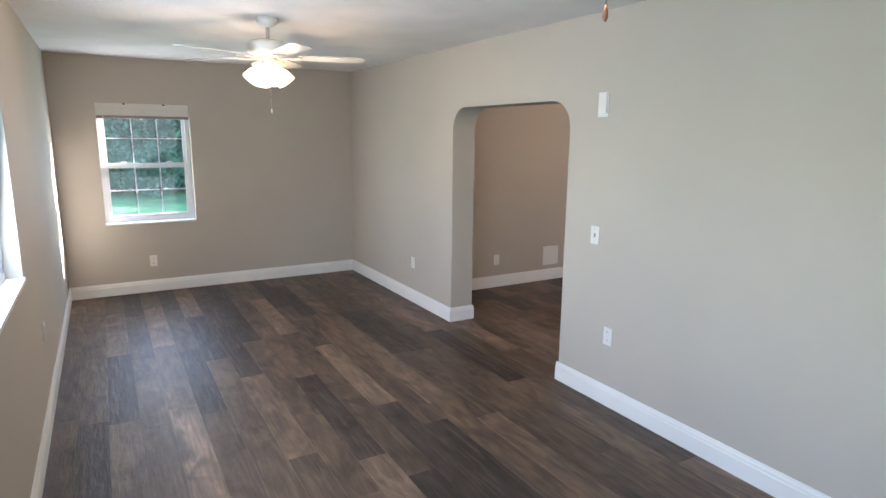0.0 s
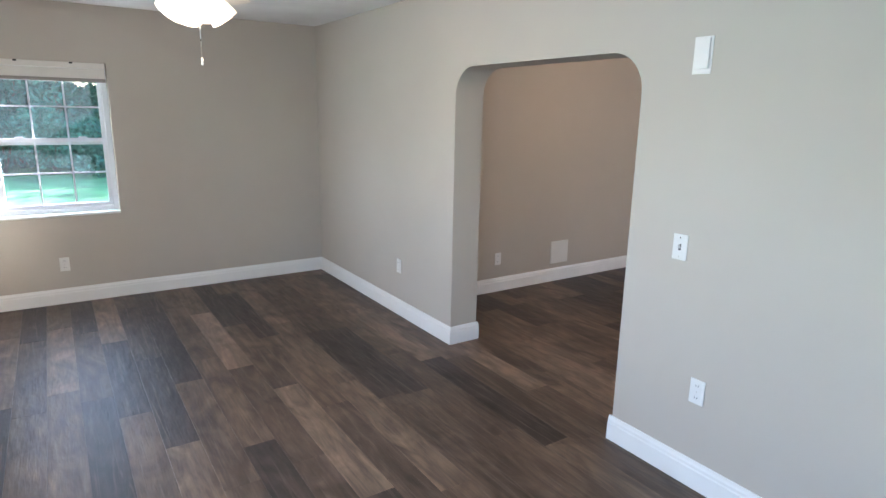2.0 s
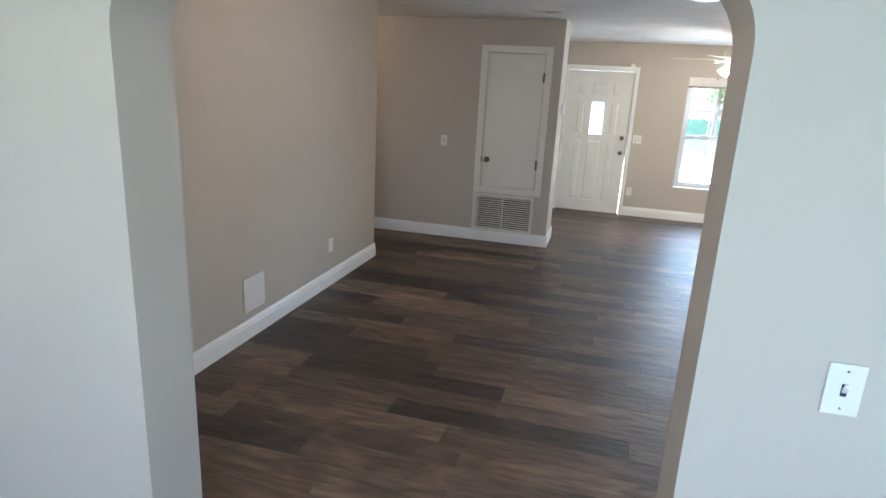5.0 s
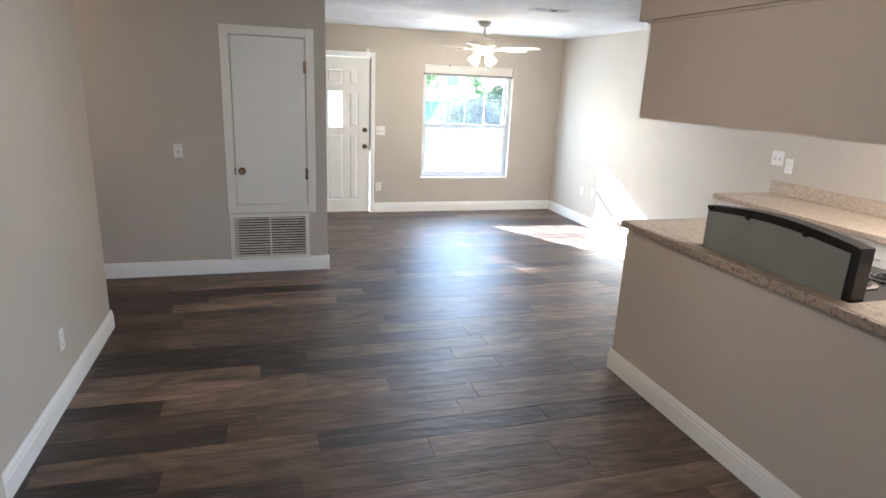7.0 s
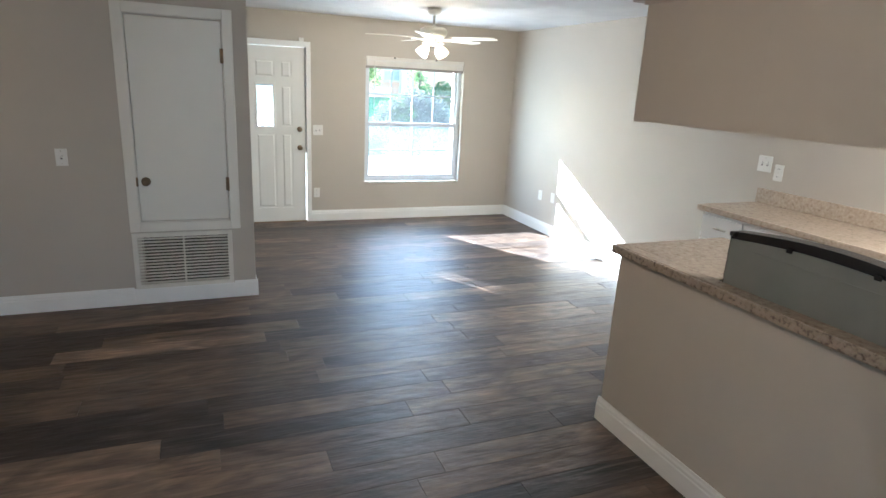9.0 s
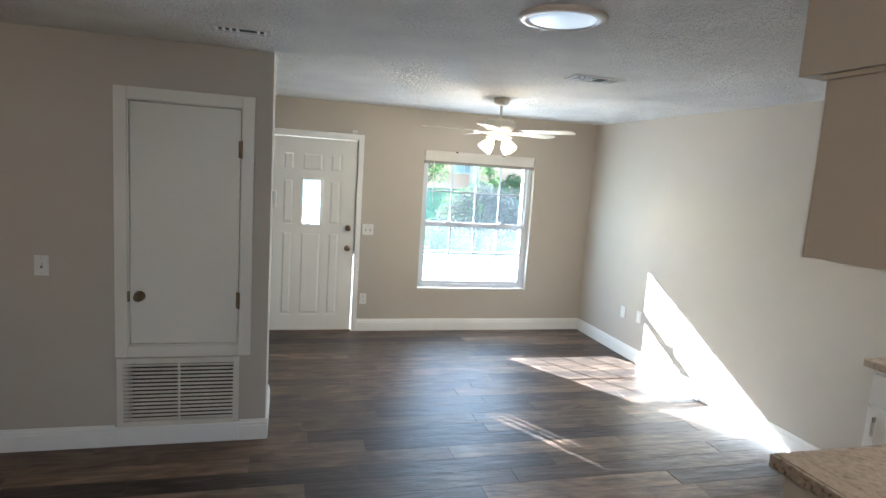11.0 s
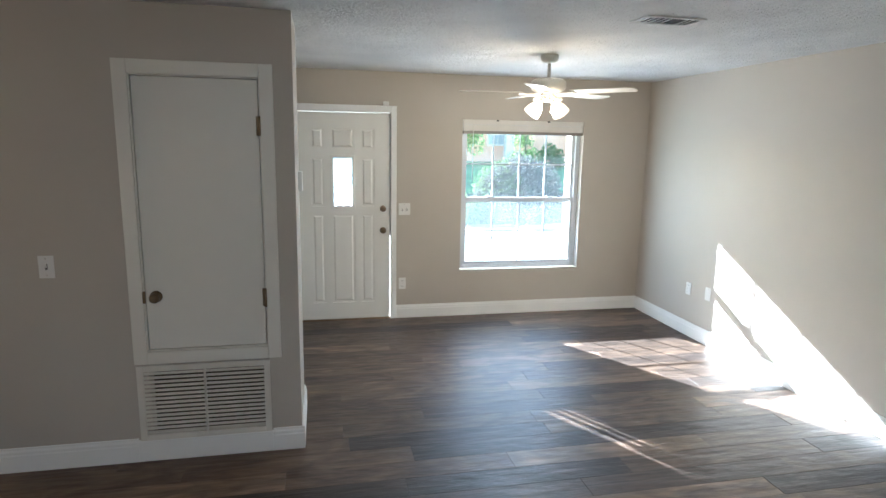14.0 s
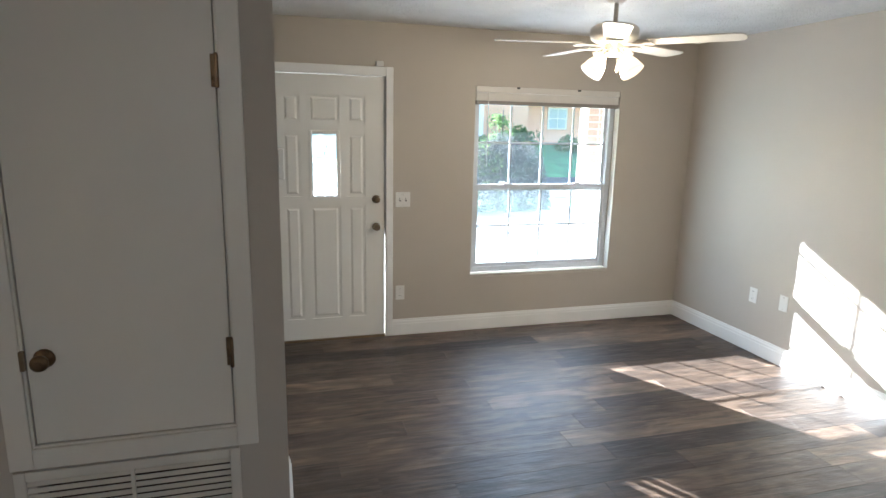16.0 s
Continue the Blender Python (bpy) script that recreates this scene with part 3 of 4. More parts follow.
def front_door():
    d = thing("front_door", "closed white panelled front door with a small leaded light", "door")
    y0, y1, top = DOOR_Y[0], DOOR_Y[1], 2.045
    leaf0, leaf1 = y0 + 0.0205, y1 - 0.014
    x0, x1 = XF + 0.012, XF + 0.054
    # stiles, rails and the raised panels between them
    w = leaf1 - leaf0
    gy0, gy1, gz0, gz1 = -0.446, -0.258, 1.143, 1.614
    cols = [(-0.178, -0.052), (-0.466, -0.240), (-0.656, -0.524)]
    rows = [(0.180, 1.070), (1.143, 1.614), (1.690, 1.890)]
    bm = bmesh.new()
    ys = sorted({leaf0, leaf1, *[v for c in cols for v in c]})
    zs = sorted({0.012, top - 0.012, *[v for r in rows for v in r]})
    panels = [(c, r) for c in cols for r in rows]
    for a, b in zip(ys, ys[1:]):
        for c, e in zip(zs, zs[1:]):
            hole = any(p[0][0] - 1e-6 <= a and b <= p[0][1] + 1e-6 and p[1][0] - 1e-6 <= c and e <= p[1][1] + 1e-6 for p in panels)
            if not hole:
                box(bm, x0, a, c, x1, b, e)
    part("leaf", bm, DOOR, d)
    for c, r in panels:
        if c == cols[1] and r == rows[1]:
            continue
        bm = bmesh.new()
        i, h = 0.034, 0.010
        a, b, e, f = c[0], c[1], r[0], r[1]
        box(bm, x0 + h, a, e, x1 - h, b, f)
        ring = []
        for k, xx in ((0.0, x0 + h - 0.0005), (i * 0.55, x0 + h - 0.0005), (i, x0 + 0.001), ):
            ring.append([bm.verts.new((xx, yy, zz)) for yy, zz in ((a + k, e + k), (b - k, e + k), (b - k, f - k), (a + k, f - k))])
        for p, q in zip(ring, ring[1:]):
            for k in range(4):
                bm.faces.new((p[k], p[(k + 1) % 4], q[(k + 1) % 4], q[k]))
        bm.faces.new(ring[-1])
        part("panel", bm, DOOR, d)
    lf = 0.020
    for q in ((gy0 - lf, gz0 - lf, gy0 + 0.005, gz1 + lf), (gy1 - 0.005, gz0 - lf, gy1 + lf, gz1 + lf), (gy0 + 0.005, gz1 - 0.005, gy1 - 0.005, gz1 + lf), (gy0 + 0.005, gz0 - lf, gy1 - 0.005, gz0 + 0.005)):
        part("light_frame", boxes((x0 - 0.010, q[0], q[1], x0 - 0.0005, q[2], q[3]), bevel=0.003), DOOR, d)
    # leaded light: frosted fields with narrow clear bevels between
    for a, b, c, e in ((gy0 + 0.005, gy0 + 0.012, gz0, 1.43), (gy0 + 0.034, -0.363, gz0, 1.43), (-0.341, gy1 - 0.034, gz0, 1.43), (gy1 - 0.012, gy1 - 0.005, gz0, 1.43), (gy0 + 0.005, gy1 - 0.005, 1.4305, gz1)):
        part("leaded_pane", boxes((x0 + 0.018, a, c + 0.001, x0 + 0.023, b, e - 0.001)), FROST, d, "frosted leaded glass")
    for a, b in ((gy0 + 0.0125, gy0 + 0.0335), (-0.3625, -0.3415), (gy1 - 0.0335, gy1 - 0.0125)):
        bevel = part("bevelled_strip", boxes((x0 + 0.019, a, gz0 + 0.002, x0 + 0.022, b, 1.429)), BEVEL, d, "clear bevelled strip")
        bevel.visible_shadow = False
    lead = bmesh.new()
    cy = (gy0 + gy1) / 2
    for zc in (gz0 + 0.11, gz1 - 0.11):
        for sy in (-1, 1):
            for sz in (-1, 1):
                p, q = Vector((x0 + 0.012, cy + sy * 0.026, zc)), Vector((x0 + 0.012, cy, zc + sz * 0.034))
                mid = (p + q) / 2
                L = (q - p).length
                ang = math.degrees(math.atan2(q.z - p.z, q.y - p.y))
                start = len(lead.verts)
                box(lead, -0.002, -L / 2, -0.002, 0.002, L / 2, 0.002)
                lead.verts.ensure_lookup_table()
                m = Matrix.Translation(mid) @ pose(0, 0, 0, ang, 0, 0)
                for v in lead.verts[start:]:
                    v.co = m @ v.co
    box(lead, x0 + 0.010, cy - 0.002, gz0 + 0.145, x0 + 0.014, cy + 0.002, gz1 - 0.145)
    part("lead_came", lead, METAL, d)
    for z, nm in ((0.902, "door_knob"), (1.118, "deadbolt")):
        knob(d, nm, pose(x0 - 0.001, -0.738, z, 0, -90, 0), METAL_DARK, 1.0)
        part("latch_plate", boxes((x0 - 0.003, leaf0 - 0.0022, z - 0.03, x0 + 0.02, leaf0 - 0.0005, z + 0.03), bevel=0.001), METAL, d)
    for z in (0.25, 1.05, 1.85):
        part("hinge", boxes((x0 - 0.008, leaf1 - 0.002, z - 0.05, x0 - 0.001, leaf1 + 0.012, z + 0.05), bevel=0.002), METAL, d)
    for r in ((XF - 0.002, y0 + 0.0005, 0, XF + 0.10, y0 + 0.014, top - 0.0005), (XF - 0.002, y1 - 0.013, 0, XF + 0.10, y1 - 0.0005, top - 0.0005), (XF - 0.002, y0 + 0.014, top - 0.008, XF + 0.10, y1 - 0.013, top - 0.0005)):
        part("jamb", boxes(r), TRIM, d)
    part("weatherstrip", boxes((x1 - 0.012, y0 + 0.0145, 0.84, x1 + 0.004, leaf0 - 0.0005, top - 0.009)), TRIM, d)
    c = 0.058
    for r in ((XF - 0.020, y0 - c + 0.016, 0.001, XF - 0.0025, y0 + 0.012, top + c), (XF - 0.020, y0 + 0.012, top - 0.008, XF - 0.0025, y1 - 0.006, top + c), (XF - 0.020, y1 - 0.006, 0.001, XF - 0.0025, y1 + 0.052, top + c)):
        part("casing", boxes(r, bevel=0.004), TRIM, d)
    part("threshold", prism([(XF - 0.01, 0.0), (XF + 0.19, 0.0), (XF + 0.19, 0.006), (XF + 0.02, 0.011), (XF - 0.004, 0.009)], "y", y0 + 0.014, y1 - 0.013), METAL_DARK, d, "dark metal threshold")


front_door()
s = thing("door_sensor", "small white alarm sensor on the door casing", "sensor")
part("body", boxes((XF - 0.032, -0.792, 2.104, XF - 0.006, -0.738, 2.142), bevel=0.004), PLASTIC, s)

# ---- wall plates ----


def plate(kind, label, at, facing, w=0.072, h=0.117):
    """A wall plate: outlet, switch, double switch or blank; facing is the turn about z of a plate that faces -x."""
    names = {"outlet": "wall_outlet", "switch": "light_switch", "double": "light_switch", "blank": "blank_plate"}
    p = thing(names[kind], label, "outlet" if kind == "outlet" else ("switch" if kind in ("switch", "double") else "plate"), "", pose(*at, 0, 0, facing))
    part("cover", boxes((-0.007, -w / 2, -h / 2, -0.0008, w / 2, h / 2), bevel=0.0025), PLASTIC, p)
    if kind == "outlet":
        for z in (-0.028, 0.028):
            s = part("socket", boxes((-0.0085, -0.016, z - 0.014, -0.0072, 0.016, z + 0.014), bevel=0.0006), PLASTIC, p)
            for y in (-0.006, 0.006):
                part("slot", boxes((-0.0090, y - 0.0014, z - 0.003, -0.0086, y + 0.0014, z + 0.006)), SLOT, s)
    elif kind in ("switch", "double"):
        for y in ((0,) if kind == "switch" else (-0.023, 0.023)):
            part("toggle_slot", boxes((-0.0078, y - 0.006, -0.014, -0.0072, y + 0.006, 0.014)), SLOT, p)
            part("toggle", prism([(-0.0195, 0.010), (-0.0165, 0.0165), (-0.0079, 0.006), (-0.0079, -0.006)], "y", y - 0.0042, y + 0.0042), PLASTIC, p)
    for z in ((0,) if kind == "outlet" else (-0.043, 0.043)):
        part("screw", turned([(0.003, 0), (0.003, 0.0012), (0.002, 0.0018)], 8, None, pose(-0.0071, 0, z, 0, -90, 0)), METAL, p)
    return p


OUTLET, SWITCH = "white duplex outlet on the greige wall", "white toggle switch on the greige wall"
plate("outlet", OUTLET, (-7.524, YW, 0.345), 90)
plate("outlet", OUTLET, (XA, 1.496, 0.422), 0)
plate("outlet", OUTLET, (XA, -1.249, 0.465), 0)
plate("outlet", OUTLET, (XL, 0.42, 0.50), 180)
plate("switch", SWITCH, (XA, -1.084, 1.10), 0)
plate("outlet", OUTLET, (-4.07, YB, 0.32), 90)
plate("outlet", OUTLET, (-2.13, YB, 0.35), 90)
plate("switch", SWITCH, (0.0, 1.24, 1.11), 0)
plate("outlet", OUTLET, (XF, -0.930, 0.358), 0)
plate("double", "white double toggle switch beside the front door", (XF, -0.949, 1.113), 0, 0.117)
plate("outlet", OUTLET, (1.543, YR, 0.448), -90)
plate("blank", "white blank cable plate on the greige wall", (1.258, YR, 0.465), -90)
plate("double", "white double switch above the kitchen counter", (-1.54, YR, 1.275), -90, 0.117)
plate("outlet", "white outlet above the kitchen counter", (-1.665, YR, 1.225), -90)
b = thing("access_panel", "square white access panel low on the wall", "panel", "", pose(-3.27, YB, 0.30, 0, 0, 90))
part("cover", boxes((-0.010, -0.118, -0.115, -0.0008, 0.118, 0.115), bevel=0.003), PLASTIC, b)
for y, z in ((-0.1, -0.1), (0.1, -0.1), (0.1, 0.1), (-0.1, 0.1)):
    part("screw", turned([(0.004, 0), (0.004, 0.001), (0.002, 0.002)], 8, None, pose(-0.0101, y, z, 0, -90, 0)), METAL, b)
c = thing("sensor_plate", "small white plate with a raised cover high on the wall", "plate", "", pose(XA, -1.091, 1.919, 0, 0, 0))
part("base", boxes((-0.005, -0.043, -0.075, -0.0008, 0.043, 0.075), bevel=0.002), PLASTIC, c)
part("cover", boxes((-0.014, -0.033, -0.055, -0.0052, 0.033, 0.068), bevel=0.0035), PLASTIC, c)
k = thing("thermostat", "small white thermostat on the end of the closet wall", "thermostat", "", pose(0.44, 0.0, 1.52, 0, 0, 90))
part("body", boxes((-0.026, -0.040, -0.060, -0.0008, 0.040, 0.060), bevel=0.005), PLASTIC, k)


# ---- ceiling fans ----
def ceiling_fan(at, drop, turn, lights, radius, label, chain=0.18, knob_material=None, power=1.8):
    x, y, z = at
    f = thing("ceiling_fan", label, "ceiling fan", "", pose(x, y, z))
    part("canopy", turned([(0.066, -0.001), (0.066, -0.02), (0.060, -0.042), (0.040, -0.058), (0.018, -0.062)], 28), FANWHITE, f)
    part("downrod", turned([(0.012, -0.06), (0.012, -drop + 0.065), (0.022, -drop + 0.06), (0.024, -drop + 0.046)], 16), FANWHITE, f)
    motor = part("motor", turned([(0.05, -drop + 0.056), (0.105, -drop + 0.050), (0.127, -drop + 0.034), (0.131, -drop + 0.022), (0.131, -drop - 0.010), (0.122, -drop - 0.028), (0.095, -drop - 0.044), (0.05, -drop - 0.050)], 36), FANWHITE, f)
    for k in range(22):
        a = 2 * math.pi * k / 22
        bm = boxes((0.088, -0.006, -0.006, 0.124, 0.006, 0.006), bevel=0.002)
        for v in bm.verts:
            v.co = pose(0, 0, -drop - 0.042, 0, 0, math.degrees(a)) @ pose(0, 0, 0, 0, 28, 0) @ v.co
        part("vent_rib", bm, FANWHITE, motor)
    part("switch_housing", turned([(0.048, -drop - 0.051), (0.052, -drop - 0.070), (0.050, -drop - 0.100), (0.040, -drop - 0.112), (0.02, -drop - 0.116)], 24), FANWHITE, f)
    zb = -drop - 0.058
    for k in range(5):
        m = pose(0, 0, zb, 0, 0, turn + 72 * k)
        bm = bmesh.new()
        box(bm, 0.06, -0.016, -0.004, 0.20, 0.016, 0.004, 0.002)
        box(bm, 0.17, -0.045, -0.004, 0.215, 0.045, 0.004, 0.002)
        for v in bm.verts:
            v.co = m @ v.co
        part("blade_iron", bm, FANWHITE, f)
        line = [(0.19, -0.052), (0.30, -0.062), (radius - 0.05, -0.070), (radius - 0.015, -0.060), (radius, -0.035), (radius, 0.035), (radius - 0.015, 0.060), (radius - 0.05, 0.070), (0.30, 0.062), (0.19, 0.052)]
        bm = prism(line, "z", 0.0045, 0.0105)
        tilt = m @ pose(0, 0, 0.004, -7, 0, 0)
        for v in bm.verts:
            v.co = tilt @ v.co
        part("blade", bm, BLADE, f)
    for a in lights:
        m = pose(0, 0, -drop - 0.098, 0, 0, a) @ pose(0.040, 0, 0, 0, 0, 0) @ pose(0, 0, 0, 0, 142, 0)
        part("lamp_arm", turned([(0.014, -0.01), (0.016, 0.02), (0.024, 0.035), (0.026, 0.048)], 14, None, m), FANWHITE, f)
        sh = part("shade", turned([(0.026, 0.040), (0.040, 0.055), (0.054, 0.085), (0.062, 0.120), (0.064, 0.138), (0.058, 0.140)], 22, None, m), SHADE, f, "lit frosted glass tulip shade")
        sh.visible_shadow = False
    part("pull_chain", turned([(0.0018, -drop - 0.115 - chain), (0.0018, -drop - 0.115)], 6, None, pose(0.0, -0.03, 0)), METAL, f, "thin pull chain")
    part("chain_knob", turned([(0.002, -0.034), (0.006, -0.026), (0.005, -0.010), (0.002, 0.0)], 10, None, pose(0.0, -0.03, -drop - 0.115 - chain)), knob_material or FANWHITE, f)
    lamp("fan_lamp", 'POINT', power, WARM, pose(x, y, z - drop - 0.20), 0.15)
    return f


ceiling_fan((1.0, -1.815, HB), 0.225, 6, (84, 214), 0.66, "white five-blade ceiling fan with lit glass shades", 0.05, None, 3.0)
ceiling_fan((-6.90, 0.30, HA), 0.20, 58, (100, 190, 280, 10), 0.64, "white five-blade ceiling fan with lit glass shades", 0.27, None, 2.4)
ceiling_fan((-6.98, -2.84, HA), 0.13, 20, (100, 220, 340), 0.64, "white five-blade ceiling fan with a wooden pull knob", 0.235, plain("pull_knob_wood", (0.22, 0.10, 0.05), 0.4), 1.0)

# ---- ceiling fittings ----
d = thing("dome_light", "lit mushroom dome light on the dining ceiling", "ceiling light", "", pose(-3.3, 0.1, HB))
part("base", turned([(0.15, -0.0005), (0.15, -0.018), (0.14, -0.024)], 32), PLASTIC, d)
bowl = part("glass_bowl", turned([(0.140, -0.0245), (0.138, -0.045), (0.115, -0.078), (0.07, -0.098), (0.02, -0.105)], 32), SHADE, d, "lit frosted glass bowl")
bowl.visible_shadow = False
d = thing("dome_light", "round flush white ceiling light with a pale lens", "ceiling light", "", pose(-1.55, -1.115, HB))
part("trim_ring", turned([(0.172, -0.0005), (0.172, -0.010), (0.160, -0.019), (0.138, -0.020), (0.133, -0.012)], 40), plain("ring_white", (0.62, 0.58, 0.54), 0.4), d)
part("lens", turned([(0.132, -0.0125), (0.130, -0.0165), (0.10, -0.024), (0.05, -0.027), (0.01, -0.028)], 40), DISC, d, "pale lit lens")


def ceiling_vent(x, y, along, length, width, label):
    v = thing("ceiling_vent", label, "vent", "", pose(x, y, HB, 0, 0, along))
    for r in ((-length / 2, -width / 2, -0.010, -length / 2 + 0.022, width / 2, -0.0008), (length / 2 - 0.022, -width / 2, -0.010, length / 2, width / 2, -0.0008),
              (-length / 2 + 0.022, -width / 2, -0.010, length / 2 - 0.022, -width / 2 + 0.020, -0.0008), (-length / 2 + 0.022, width / 2 - 0.020, -0.010, length / 2 - 0.022, width / 2, -0.0008)):
        part("frame", boxes(r, bevel=0.003), PLASTIC, v)
    part("backing", boxes((-length / 2 + 0.022, -width / 2 + 0.02, -0.0025, length / 2 - 0.022, width / 2 - 0.02, -0.0009)), SLOT, v)
    n = int((length - 0.05) / 0.028)
    for k in range(n):
        if abs(k - n / 3) < 0.8:
            continue
        xk = -length / 2 + 0.03 + (length - 0.06) * k / (n - 1)
        part("slat", prism([(xk - 0.007, -0.004), (xk - 0.005, -0.003), (xk + 0.006, -0.012), (xk + 0.004, -0.013)], "y", -width / 2 + 0.021, width / 2 - 0.021), PLASTIC, v)
    return v


ceiling_vent(-0.56, 0.15, 90, 0.29, 0.13, "white louvred air register in the ceiling")
ceiling_vent(-0.34, -1.93, 90, 0.34, 0.18, "white louvred air register in the ceiling")

# ---- kitchen ----
PX1, PX0, PY, PZ = -2.405, XA2, -1.595, 0.99
structure("half_wall", boxes((PX0, PY - 0.11, -0.05, PX1, PY, PZ - 0.042)), WALL, "greige painted half wall behind the kitchen range", "half wall")
baseboard(PX0 + T, PY, PX1 + T, PY, (0, 1))
baseboard(PX1, PY - 0.11, PX1, PY, (1, 0))
RX0, RX1 = -3.83, -2.97


def base_cabinet(x0, x1, front, back, z, label, sign):
    """A white base cabinet with a drawer and doors; sign: the way that its front faces along y."""
    c = thing("base_cabinet", label, "cabinet", "kitchen base cabinets")
    part("body", boxes((x0 + 0.001, min(front, back), 0.10, x1 - 0.001, max(front, back), z)), CABINET, c)
    part("toe_kick", boxes((x0 + 0.001, min(front - sign * 0.07, back), 0.001, x1 - 0.001, max(front - sign * 0.07, back), 0.0995)), SLOT, c)
    n = 2 if x1 - x0 > 0.6 else 1
    for k in range(n):
        a, b = x0 + (x1 - x0) * k / n + 0.006, x0 + (x1 - x0) * (k + 1) / n - 0.006
        for nm, z0, z1 in (("door", 0.115, z - 0.19), ("drawer", z - 0.175, z - 0.02)):
            f0, f1 = sorted((front + sign * 0.001, front + sign * 0.019))
            p = part(nm, boxes((a, f0, z0, b, f1, z1), bevel=0.003), CABINET, c)
            h0, h1 = sorted((front + sign * 0.0195, front + sign * 0.040))
            if nm == "drawer":
                part("handle", boxes(((a + b) / 2 - 0.05, h0, (z0 + z1) / 2 - 0.005, (a + b) / 2 + 0.05, h1, (z0 + z1) / 2 + 0.005), bevel=0.004), METAL, p, "bar handle")
            else:
                part("handle", boxes((b - 0.05, h0, z1 - 0.14, b - 0.04, h1, z1 - 0.04), bevel=0.004), METAL, p, "bar handle")
                i0, i1 = sorted((front + sign * 0.0192, front + sign * 0.0225))
                for q in ((a, z0, a + 0.05, z1 - 0.05), (b - 0.05, z0 + 0.05, b, z1), (a, z1 - 0.05, b - 0.05, z1), (a + 0.05, z0, b, z0 + 0.05)):
                    part("rail", boxes((q[0], i0, q[1], q[2], i1, q[3])), CABINET, p)
    return c


base_cabinet(RX1 + 0.005, PX1 - 0.01, -2.26, PY - 0.115, PZ - 0.042, "white base cabinet at the end of the peninsula", -1)
base_cabinet(PX0 + 0.005, RX0 - 0.005, -2.26, PY - 0.115, PZ - 0.042, "white base cabinet beside the range", -1)
ct = thing("peninsula_countertop", "speckled brown granite countertop on the half wall", "countertop")
part("front_edge", boxes((PX0 + 0.001, PY + 0.0205, PZ - 0.043, PX1 + 0.036, PY + 0.036, PZ - 0.001), bevel=0.006), GRANITE_EDGE, ct, "rough chiselled speckled edge")
part("end_edge", boxes((PX1 + 0.0225, -2.30, PZ - 0.043, PX1 + 0.037, PY + 0.020, PZ - 0.001), bevel=0.006), GRANITE_EDGE, ct, "rough chiselled speckled edge")
part("slab", boxes((PX0 + 0.001, PY - 0.055, PZ - 0.041, PX1 + 0.022, PY + 0.020, PZ), (PX0 + 0.001, -2.30, PZ - 0.041, RX0 - 0.003, PY - 0.055, PZ), (RX1 + 0.003, -2.30, PZ - 0.041, PX1 + 0.022, PY - 0.055, PZ), bevel=0.003), GRANITE, ct)


def kitchen_range():
    r = thing("kitchen_range", "black range with a grey steel back panel and raised backguard", "stove")
    yb = PY - 0.062
    part("body", boxes((RX0 + 0.004, -2.26, 0.02, RX1 - 0.004, PY - 0.115, 0.93)), plain("range_enamel", (0.60, 0.60, 0.59), 0.3), r)
    part("cooktop", boxes((RX0 + 0.004, -2.29, 0.931, RX1 - 0.004, PY - 0.14, 0.985), bevel=0.006), BLACK, r)
    # backguard with a bowed top
    top = []
    n = 14
    for k in range(n + 1):
        u = k / n
        top.append((RX0 + 0.008 + (RX1 - RX0 - 0.016) * u, 1.205 + 0.035 * math.sin(math.pi * u)))
    line = [(RX1 - 0.008, 0.97), (RX0 + 0.008, 0.97)] + top
    part("backguard", prism(line, "y", yb - 0.075, yb - 0.006), BLACK, r)
    inner = [(RX0 + 0.046 + (RX1 - RX0 - 0.062) * k / n, 1.176 + 0.026 * math.sin(math.pi * k / n)) for k in range(n + 1)]
    part("back_panel", prism([(RX1 - 0.016, 0.972), (RX0 + 0.046, 0.972)] + inner, "y", yb - 0.0055, yb - 0.001), STEEL, r, "grey steel back panel")
    part("panel_crease", boxes((RX0 + 0.10, yb - 0.0005, 1.142, RX1 - 0.10, yb + 0.003, 1.149), bevel=0.001), STEEL, r)
    for x in (RX0 + 0.02, RX0 + 0.26, RX1 - 0.28, RX1 - 0.02):
        part("clip", boxes((x - 0.012, yb - 0.006, 1.188, x + 0.012, yb + 0.003, 1.206), bevel=0.002), BLACK, r)
    for x in (RX0 + 0.014, RX1 - 0.014):
        for z in (1.02, 1.11):
            part("screw", turned([(0.006, 0), (0.006, 0.003), (0.003, 0.005)], 8, None, pose(x, yb - 0.006, z, -90, 0, 0)), BLACK, r)
    for x, y, q in ((RX0 + 0.22, -1.92, 0.085), (RX1 - 0.22, -1.92, 0.07), (RX0 + 0.22, -2.14, 0.07), (RX1 - 0.22, -2.14, 0.085)):
        bowl = part("drip_bowl", turned([(q + 0.015, 0), (q + 0.018, 0.004), (q, 0.002), (0.02, -0.003)], 24, None, pose(x, y, 0.987)), METAL, r, "chrome drip bowl")
        for ring in range(1, 4):
            rr = q * ring / 3.4
            bm = bmesh.new()
            for s in range(24):
                a = 2 * math.pi * s / 24
                turned([(0.005, -rr * 0.14), (0.005, rr * 0.14)], 6, bm, pose(x + rr * math.cos(a), y + rr * math.sin(a), 0.996, 90, 0, math.degrees(a)))
            part("coil", bm, BLACK, bowl)


kitchen_range()


